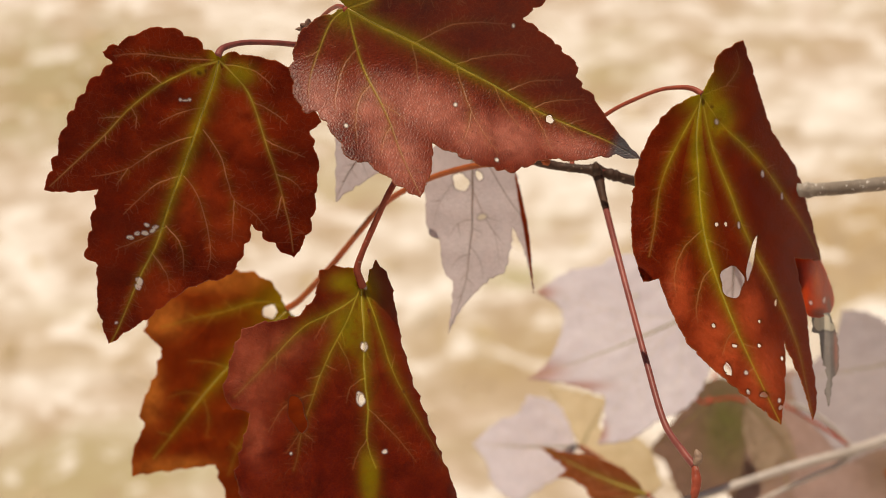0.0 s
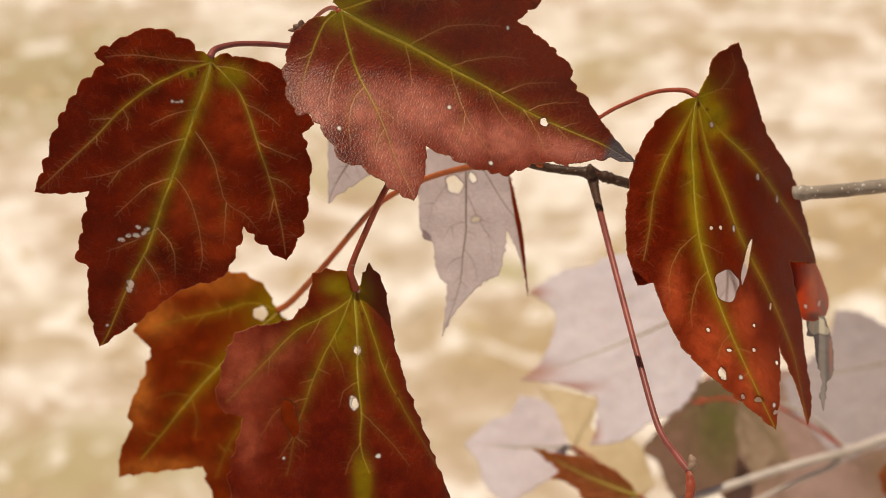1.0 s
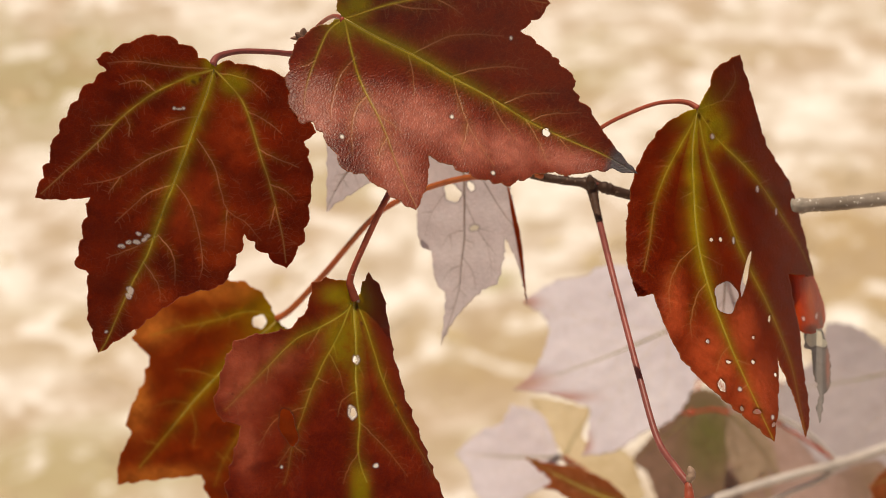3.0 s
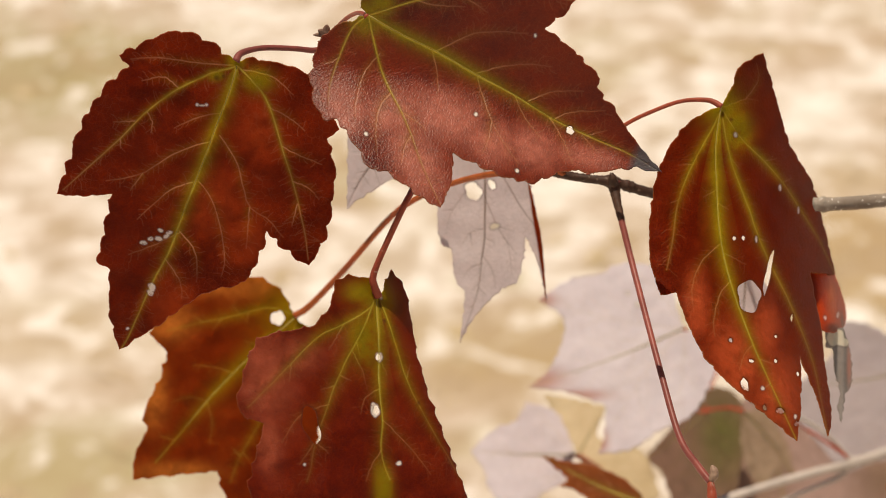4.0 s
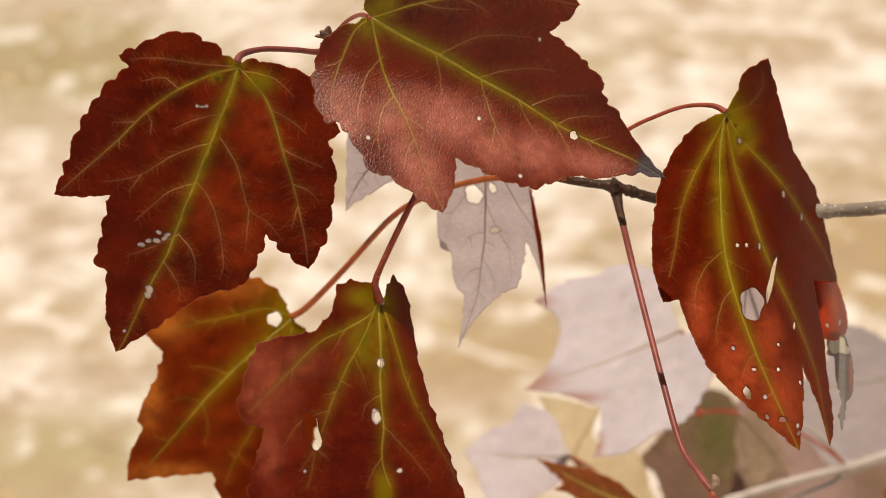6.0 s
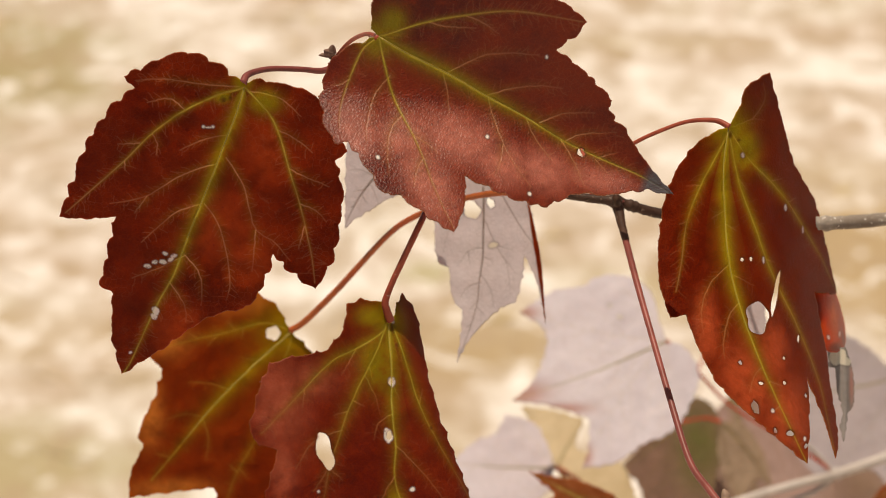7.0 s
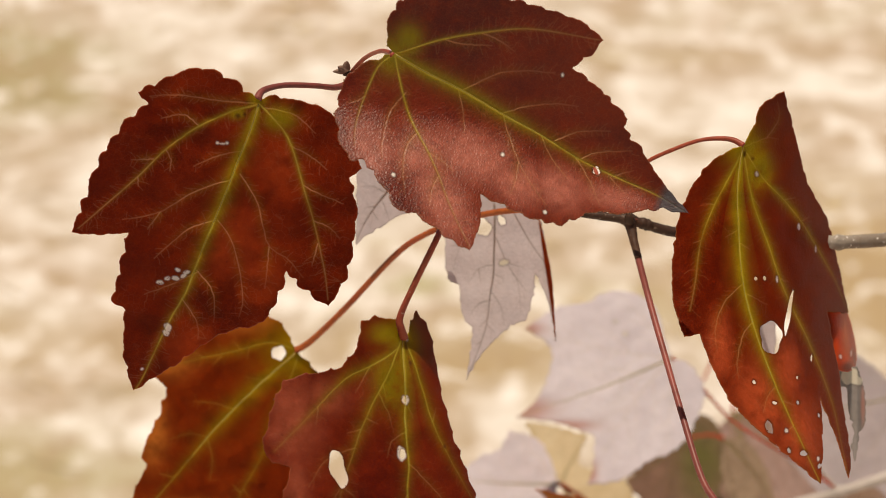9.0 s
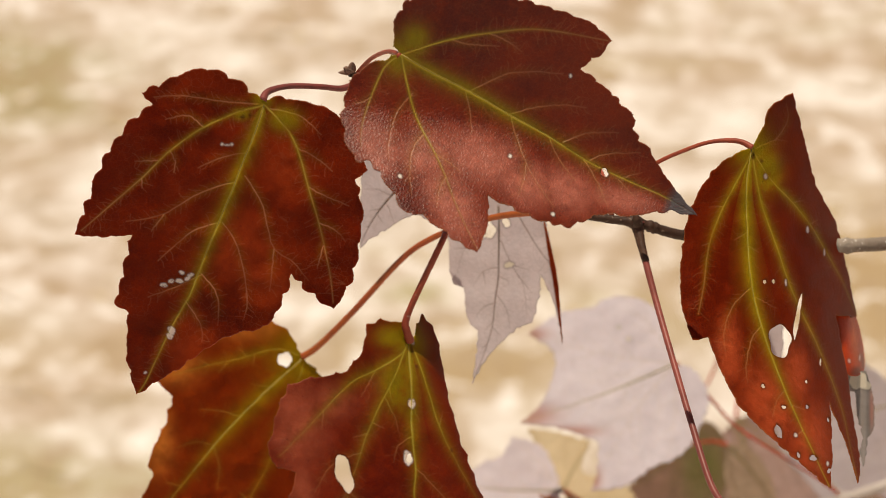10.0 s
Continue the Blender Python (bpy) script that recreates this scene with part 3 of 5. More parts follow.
# fallen leaves and straw, strewn thinly over the sand
verts, faces = [], []
for _ in range(1500):
    x, y, a = random.uniform(-3, 3), random.uniform(1.2, 9), random.uniform(0, math.tau)
    size, tall = random.uniform(0.012, 0.032), random.uniform(0.001, 0.005)
    if random.random() < 0.5:
        shape = ((-1, 0, 0.1), (-0.3, 0.5, 0.9), (0.5, 0.42, 0.8), (1.1, 0, 0.2), (0.5, -0.42, 1.0), (-0.3, -0.5, 0.6), (0, 0, 0.0))
        ring = ((0, 6, 1), (1, 6, 2), (2, 6, 3), (3, 6, 4), (4, 6, 5), (5, 6, 0))
    else:
        shape = ((-1.8, -0.05, 0.0), (-1.8, 0.05, 0.0), (0, 0.09, 1.2), (0, -0.09, 1.2), (1.8, 0.04, 0.3), (1.8, -0.04, 0.3))
        ring = ((0, 3, 2, 1), (3, 5, 4, 2))
    base = len(verts)
    for u, v, w in shape:
        verts.append((x + size * (u * math.cos(a) - v * math.sin(a)), y + size * (u * math.sin(a) + v * math.cos(a)), 0.001 + tall * w))
    faces += [tuple(base + k for k in f) for f in ring]
litter = mesh_object("ground_litter", verts, faces, [litter_mat()])
tagged(litter, "scattered dry tan leaves and straw on sand", "leaf litter", kind="stuff")
tagged(ground, "sunlit pale sandy ground with dry tan grass patches", "ground", kind="structure")

# ---------------------------------------------------------------- leaf shapes: angle and reach from the stalk in mm; 1 marks a lobe tip or a notch
LEAF_BROAD = dict(
    at=pose(-0.05319, -0.00732, 1.35536, 86.011, -1.392, -3.449),
    relief=lambda x, y: -0.0012 * (x + 14) ** 2 - 0.0004 * (y + 40) ** 2 + 0.9,
    edge=[(59.1, 0.0, 1), (3.3, 6.6, 0), (-6.0, 14.3, 0), (-14.3, 21.2, 0), (-35.8, 34.2, 1), (-42.6, 33.0, 1), (-51.4, 41.6, 0), (-65.0, 54.6, 0), (-73.5, 61.9, 1), (-78.1, 55.9, 0), (-82.7, 49.2, 1), (-86.1, 55.9, 0), (-91.3, 64.0, 0), (-100.7, 68.5, 0), (-109.2, 81.8, 0), (-114.4, 93.0, 1), (-118.7, 83.9, 0), (-123.1, 72.7, 0), (-126.6, 70.9, 0), (-130.0, 62.1, 0), (-134.5, 52.9, 1), (-139.7, 59.6, 0), (-144.4, 65.4, 1), (-151.8, 54.3, 0), (-160.3, 45.9, 0), (-170.1, 36.9, 0), (-177.8, 29.8, 1), (176.5, 32.7, 1), (166.9, 25.4, 0), (152.7, 19.0, 0), (143.0, 11.6, 0)],
    ribs=[[(-77.9, 1.3), (-105.1, 9.7), (-109.2, 18.1), (-109.9, 25.8), (-111.0, 35.7), (-111.6, 47.2), (-111.8, 59.5), (-113.1, 69.6), (-113.7, 87.5), (-114.1, 92.4)], [(-77.9, 1.3), (-155.3, 6.9), (-155.5, 11.4), (-155.8, 17.6), (-151.6, 29.1), (-147.2, 40.1), (-146.2, 45.8), (-144.3, 63.1)], [(-77.9, 1.3), (-52.4, 6.7), (-54.9, 14.7), (-64.3, 26.7), (-67.8, 37.3), (-71.0, 51.3), (-73.1, 60.2)]],
    laterals=[[(-104.8, 21.5), (-92.7, 28.1), (-89.4, 36.4), (-87.7, 41.9), (-81.6, 45.7), (-77.9, 52.0)], [(-109.7, 36.2), (-103.1, 39.7), (-99.1, 45.6), (-96.2, 57.1), (-96.8, 62.7)], [(-110.9, 52.1), (-105.4, 55.6), (-103.4, 60.6), (-102.9, 65.6)], [(-112.2, 61.3), (-107.0, 66.4), (-105.6, 71.5)], [(-87.7, 41.9), (-88.9, 48.2), (-89.9, 54.0)], [(-110.0, 23.9), (-119.2, 27.2), (-127.4, 34.0), (-131.4, 42.3), (-138.7, 51.4)], [(-131.4, 42.3), (-130.8, 48.6)], [(-110.6, 36.4), (-118.0, 40.6), (-121.5, 46.5), (-123.9, 54.3)], [(-108.1, 15.3), (-125.0, 18.9), (-134.3, 26.0)], [(-110.3, 52.2), (-117.0, 59.7), (-121.1, 65.1)], [(-155.8, 17.6), (-168.7, 20.8), (-169.0, 27.0)], [(-151.6, 29.1), (-145.2, 29.6), (-141.0, 31.9)], [(-147.2, 40.1), (-143.9, 41.8)]],
    veinlets=[[(-150.3, 33.4), (-154.4, 39.2)], [(-56.7, 15.4), (-50.0, 20.6), (-47.7, 27.1)], [(-64.3, 26.7), (-58.1, 32.2), (-53.1, 37.4)], [(-67.8, 37.3), (-63.3, 41.0), (-61.8, 45.3)], [(-52.4, 3.1), (-23.8, 10.4), (-32.4, 18.3)], [(-140.8, 1.4), (-179.9, 12.2), (176.4, 20.2), (178.2, 29.4)], [(-69.8, 43.8), (-74.4, 49.4)]],
    holes=[],
    green=[(-43.8, 7.8, 4.9, 4.0, 0), (-147.8, 6.9, 3.0, 2.1, 0)],
    flush=[(-90.1, 50.7, 8.0, 8.4, 0), (-107.1, 74.0, 6.9, 9.2, 0), (-100.4, 41.5, 9.2, 10.7, 0), (-73.7, 20.8, 6.1, 7.7, 0)],
    spots=[(-140.3, 7.2, 0.8, 0.8, 0), (-131.4, 5.4, 0.5, 0.6, 0)],
    scars=[(-119.1, 59.6, 1.2, 0.6, -8), (-117.8, 57.6, 0.9, 0.6, 20), (-115.8, 56.5, 1.3, 0.7, -10), (-114.0, 54.9, 1.0, 0.6, 35), (-116.2, 53.9, 0.9, 0.5, -30), (-113.6, 53.6, 1.0, 0.6, 10), (-112.8, 70.9, 1.1, 1.6, 15), (-112.7, 72.7, 1.2, 0.9, -30), (-133.3, 16.5, 0.4, 0.45, 0), (-125.9, 14.8, 0.4, 0.4, 0), (-129.2, 15.7, 1.0, 0.15, 0), (-114.4, 85.7, 0.5, 0.3, 30)],
    stalk=[(0.0, 0.0, 0.0), (1.2, 1.6, -3.2), (6.2, 1.4, -9.8), (13.9, -0.6, -17.1), (19.5, -2.6, -23.1), (24.2, -1.7, -26.9)],
)
LEAF_LONG = dict(
    at=pose(-0.01665, -0.0125, 1.36949, 70.0, 0.0, 12.0),
    relief=lambda x, y: 1.05 * fold(-0.187 * x + -0.982 * y + -14.8, -0.524 * x + -0.852 * y + -0.6, soft=1.7) + 0.9 * np.log1p(np.exp((0.524 * x + 0.852 * y - 1) / 3)) - 0.008 * np.maximum(-x - 2, 0) ** 2 + 0.005 * np.maximum(x - 45, 0) ** 2,
    edge=[(95.1, 0.4, 1), (108.5, 4.3, 0), (93.1, 10.4, 0), (71.9, 16.2, 0), (42.9, 24.3, 0), (8.8, 47.3, 0), (0.2, 56.0, 1), (-4.3, 51.8, 0), (-7.9, 48.2, 1), (-13.3, 57.1, 0), (-18.9, 65.8, 1), (-20.9, 65.7, 1), (-25.2, 73.7, 1), (-28.8, 81.4, 0), (-31.8, 91.3, 1), (-33.7, 83.2, 0), (-38.5, 75.1, 0), (-42.1, 67.9, 0), (-50.3, 62.2, 0), (-56.3, 53.7, 0), (-64.1, 42.6, 1), (-69.8, 48.7, 0), (-76.7, 54.0, 1), (-82.7, 48.5, 0), (-89.6, 42.3, 0), (-96.3, 41.2, 0), (-102.2, 35.5, 0), (-112.9, 29.3, 1), (-120.9, 30.0, 0), (-132.4, 25.1, 0), (-152.7, 16.0, 0), (-165.8, 10.1, 0)],
    ribs=[[(46.3, 0.6), (-30.3, 9.3), (-30.0, 21.3), (-31.3, 33.9), (-31.5, 45.1), (-32.4, 57.8), (-32.0, 69.1), (-31.4, 81.2), (-31.9, 90.5)], [(46.3, 0.6), (-78.2, 6.7), (-79.0, 14.8), (-77.9, 20.9), (-76.3, 27.1), (-76.2, 33.7), (-76.9, 40.0), (-76.8, 46.5), (-76.4, 53.4)], [(46.3, 0.6), (16.6, 6.5), (14.2, 14.0), (10.6, 23.9), (6.9, 37.3), (0.3, 55.0)], [(46.3, 0.6), (-148.4, 4.9), (-129.3, 13.3), (-123.5, 21.6), (-119.5, 26.8)]],
    laterals=[[(-74.6, 10.5), (-98.3, 15.3), (-103.9, 23.7), (-103.6, 28.4)], [(-77.2, 21.4), (-87.9, 24.2), (-92.7, 30.3), (-93.6, 37.0)], [(-31.6, 20.2), (-40.6, 23.8), (-50.9, 28.0)], [(-76.2, 33.7), (-81.5, 36.4), (-84.6, 40.5)], [(-76.3, 27.1), (-71.2, 30.7), (-68.7, 34.3)], [(-32.0, 34.4), (-40.0, 39.4), (-44.6, 43.8), (-47.4, 49.2), (-49.3, 56.4)], [(-32.8, 58.0), (-36.7, 64.2), (-39.8, 68.5)], [(-32.0, 46.3), (-36.2, 50.8), (-39.1, 57.7)], [(-44.6, 43.8), (-50.4, 45.9), (-55.4, 47.4)], [(-29.3, 21.2), (-20.0, 24.6), (-12.9, 29.2), (-10.5, 36.0), (-9.9, 44.0)], [(-30.8, 33.7), (-24.5, 38.6), (-20.4, 45.2), (-19.0, 52.3)], [(-31.0, 49.9), (-25.8, 54.8), (-22.8, 62.8)], [(-32.0, 58.7), (-28.6, 62.1), (-25.3, 70.3)]],
    veinlets=[[(-31.8, 68.9), (-29.0, 73.0)], [(-32.7, 68.1), (-34.3, 73.5)], [(14.2, 14.0), (5.2, 19.1), (1.7, 26.5)], [(10.6, 23.9), (4.4, 28.1), (-2.0, 32.4)], [(-129.3, 13.3), (-133.1, 15.6), (-139.6, 17.9)], [(-32.7, 57.3), (-33.6, 59.5)]],
    green=[(40.8, 5.3, 4.5, 5.0, 0)],
    # sheen of the lower half, painted as pinkish patches below the bend
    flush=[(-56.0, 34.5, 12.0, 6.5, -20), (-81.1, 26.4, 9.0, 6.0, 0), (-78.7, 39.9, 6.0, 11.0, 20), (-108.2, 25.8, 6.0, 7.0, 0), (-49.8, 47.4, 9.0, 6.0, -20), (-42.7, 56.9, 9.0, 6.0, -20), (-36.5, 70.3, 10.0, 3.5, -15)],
    holes=[(-32.9, 63.9, 1.1, 1.1, 20)],
    scars=[(-46.4, 39.3, 0.5, 0.5, 0), (-97.7, 31.9, 0.5, 0.5, 0), (-51.1, 57.2, 0.5, 0.5, 0), (-10.4, 45.9, 0.3, 0.5, 0)],
    stalk=[(0.0, 0.0, 0.0), (-1.2, 1.7, -9.0), (-2.9, 0.6, -24.7), (-4.9, -3.1, -36.1)],
)
LEAF_TORN = dict(
    at=pose(-0.01421, -0.04033, 1.29902, 61.509, 7.997, 20.349),
    relief=lambda x, y: -1.3 * np.log1p(np.exp((0.946 * x + 0.325 * y + -1.1) / 1.6)) - 0.014 * np.maximum(-x - 24, 0) ** 2,
    edge=[(-52.3, 0.3, 1), (111.2, 5.1, 0), (143.9, 9.6, 0), (159.3, 13.1, 1), (-177.3, 13.5, 0), (-160.6, 18.1, 0), (-159.8, 25.0, 0), (-163.0, 33.3, 0), (-159.7, 38.4, 0), (-148.9, 46.1, 0), (-143.0, 50.1, 0), (-135.4, 47.8, 1), (-131.2, 55.1, 0), (-126.7, 64.3, 0), (-117.3, 72.8, 1), (-112.6, 69.9, 0), (-109.7, 71.1, 1), (-103.4, 78.1, 0), (-96.7, 84.3, 1), (-91.8, 75.3, 0), (-87.4, 65.3, 1), (-79.4, 68.3, 0), (-68.1, 68.1, 1), (-66.7, 55.4, 0), (-64.3, 37.7, 0), (-57.0, 22.1, 0), (-14.0, 11.6, 0), (18.2, 11.1, 0), (51.7, 10.1, 1)],
    ribs=[[(117.9, 0.6), (-95.3, 7.6), (-93.0, 16.5), (-93.0, 25.3), (-91.6, 33.2), (-92.4, 41.9), (-89.9, 49.9)], [(117.9, 0.6), (-119.7, 11.8), (-121.2, 20.0), (-120.0, 27.8), (-118.7, 34.4), (-117.6, 43.8), (-115.5, 50.6), (-115.1, 54.5)], [(117.9, 0.6), (-129.1, 4.1), (-144.2, 12.7), (-148.9, 21.0), (-145.4, 31.2), (-143.6, 39.8), (-142.4, 47.5)], [(117.9, 0.6), (-67.0, 3.4), (-72.9, 15.4), (-73.4, 23.8), (-71.4, 32.5), (-68.8, 43.7), (-66.7, 54.7)]],
    laterals=[[(-91.6, 33.7), (-84.0, 38.8), (-79.1, 44.8), (-76.3, 50.4)], [(-92.4, 41.9), (-96.5, 47.3), (-97.5, 50.4)], [(-118.6, 33.1), (-125.1, 37.2), (-127.6, 41.7), (-127.2, 48.7)], [(-120.8, 17.1), (-106.4, 20.9), (-100.9, 25.8)], [(-119.9, 24.7), (-111.9, 24.8)], [(-93.0, 25.3), (-101.2, 28.1), (-102.8, 32.8)], [(-119.6, 14.4), (-111.7, 17.5)], [(-144.2, 12.7), (-136.0, 21.0)], [(-145.4, 31.2), (-139.5, 34.8)], [(-117.4, 44.0), (-111.4, 45.3)], [(-117.3, 42.3), (-119.3, 51.4)], [(-73.4, 23.8), (-65.8, 20.5)], [(-93.0, 16.5), (-86.7, 21.7)], [(-120.0, 27.8), (-125.7, 30.8)]],
    holes=[(-121.6, 40.3, 2.3, 4.8, 12), (-94.7, 31.0, 0.9, 1.2, 0), (-94.1, 16.7, 0.6, 0.9, 0)],
    green=[(167.1, 4.9, 6.0, 3.6, 0), (-110.1, 12.5, 6.5, 9.0, 0), (-92.0, 52.0, 3.2, 9.0, 0)],
    # the left hump's gloss, painted as pinkish patches
    flush=[(-147.1, 38.5, 7.0, 12.1, 0), (-146.6, 28.3, 7.0, 5.0, 0), (-130.3, 50.8, 3.5, 7.6, 0)],
    spots=[(-78.8, 7.0, 0.5, 0.6, 0), (-74.0, 2.0, 0.5, 1.8, 0), (-71.3, 31.0, 0.5, 0.5, 0)],
    scars=[(-93.1, 16.7, 1.1, 1.5, 0), (-95.3, 31.1, 1.5, 2.4, 0), (-86.1, 45.6, 0.8, 0.6, 20), (-19.4, 1.1, 0.5, 0.6, 0), (-117.8, 50.7, 0.3, 0.3, 0)],
    stalk=[(0.0, -0.1, 0.0), (-1.5, 2.4, 1.7), (-2.2, 4.6, 2.7), (-1.3, 8.4, 4.8), (0.9, 14.8, 9.0), (3.3, 21.5, 13.5), (6.3, 25.6, 11.7), (10.8, 29.5, 4.8), (21.9, 35.4, -14.3), (37.2, 55.1, -40.4)],
)
LEAF_AMBER = dict(
    at=pose(-0.04601, 0.08871, 1.23668, 73.782, 2.136, 5.297),
    relief=lambda x, y: -0.0015 * (x + 20) ** 2 - 0.0008 * (y + 20) ** 2,
    edge=[(-71.6, 0.1, 1), (115.0, 5.6, 0), (123.3, 12.7, 0), (138.6, 20.2, 0), (152.8, 27.3, 0), (167.6, 36.0, 0), (178.1, 43.4, 0), (-172.9, 47.9, 1), (-164.0, 43.3, 1), (-154.6, 49.4, 0), (-146.8, 59.1, 0), (-142.1, 61.7, 0), (-138.5, 70.0, 0), (-134.1, 76.1, 1), (-128.5, 68.3, 0), (-116.1, 57.5, 1), (-111.3, 64.0, 0), (-102.3, 78.6, 1), (-95.0, 65.8, 0), (-84.6, 56.5, 0), (-80.6, 44.6, 0), (-72.8, 31.8, 0), (-60.5, 21.6, 1), (-47.8, 10.3, 0)],
    ribs=[[(-8.2, 0.8), (-137.3, 14.1), (-136.9, 27.5), (-135.6, 40.0), (-133.7, 56.8), (-133.1, 66.8)], [(-8.2, 0.8), (161.7, 8.7), (178.2, 17.9), (-176.2, 29.8), (-173.4, 41.7)], [(-68.3, 2.1), (-106.3, 21.2), (-108.0, 37.0), (-110.9, 49.9), (-110.8, 59.3)]],
    laterals=[[(-136.9, 27.5), (-147.1, 31.1), (-154.2, 37.1)], [(-135.6, 40.0), (-142.1, 43.5), (-144.9, 49.7)], [(178.2, 17.9), (169.8, 21.0)], [(-176.2, 29.8), (179.9, 33.4)], [(-176.7, 24.3), (-170.5, 27.4)], [(-135.1, 40.4), (-127.6, 44.3), (-123.2, 50.9)], [(-133.7, 56.8), (-138.1, 59.5)], [(175.8, 15.2), (-170.3, 16.3)], [(-137.3, 14.1), (-154.1, 18.9)], [(-110.9, 49.9), (-115.3, 48.2)], [(-110.4, 48.5), (-106.0, 51.2)]],
    flush=[(151.9, 23.4, 20.2, 4.8, 0), (-177.4, 40.7, 8.2, 6.4, 0), (-150.8, 52.9, 4.8, 11.0, 0), (-126.8, 64.9, 12.8, 3.7, 0)],
    holes=[(-171.9, 5.7, 2.2, 2.4, 0)],
    scars=[],
    stalk=[(0.0, 0.0, 0.0), (4.8, 3.7, 3.1), (14.9, 16.4, 15.0), (28.0, 34.1, 29.7), (35.9, 41.7, 39.9), (47.0, 47.7, 50.5), (59.0, 51.7, 64.4), (74.4, 53.1, 75.9), (76.9, 52.6, 76.2)],
)
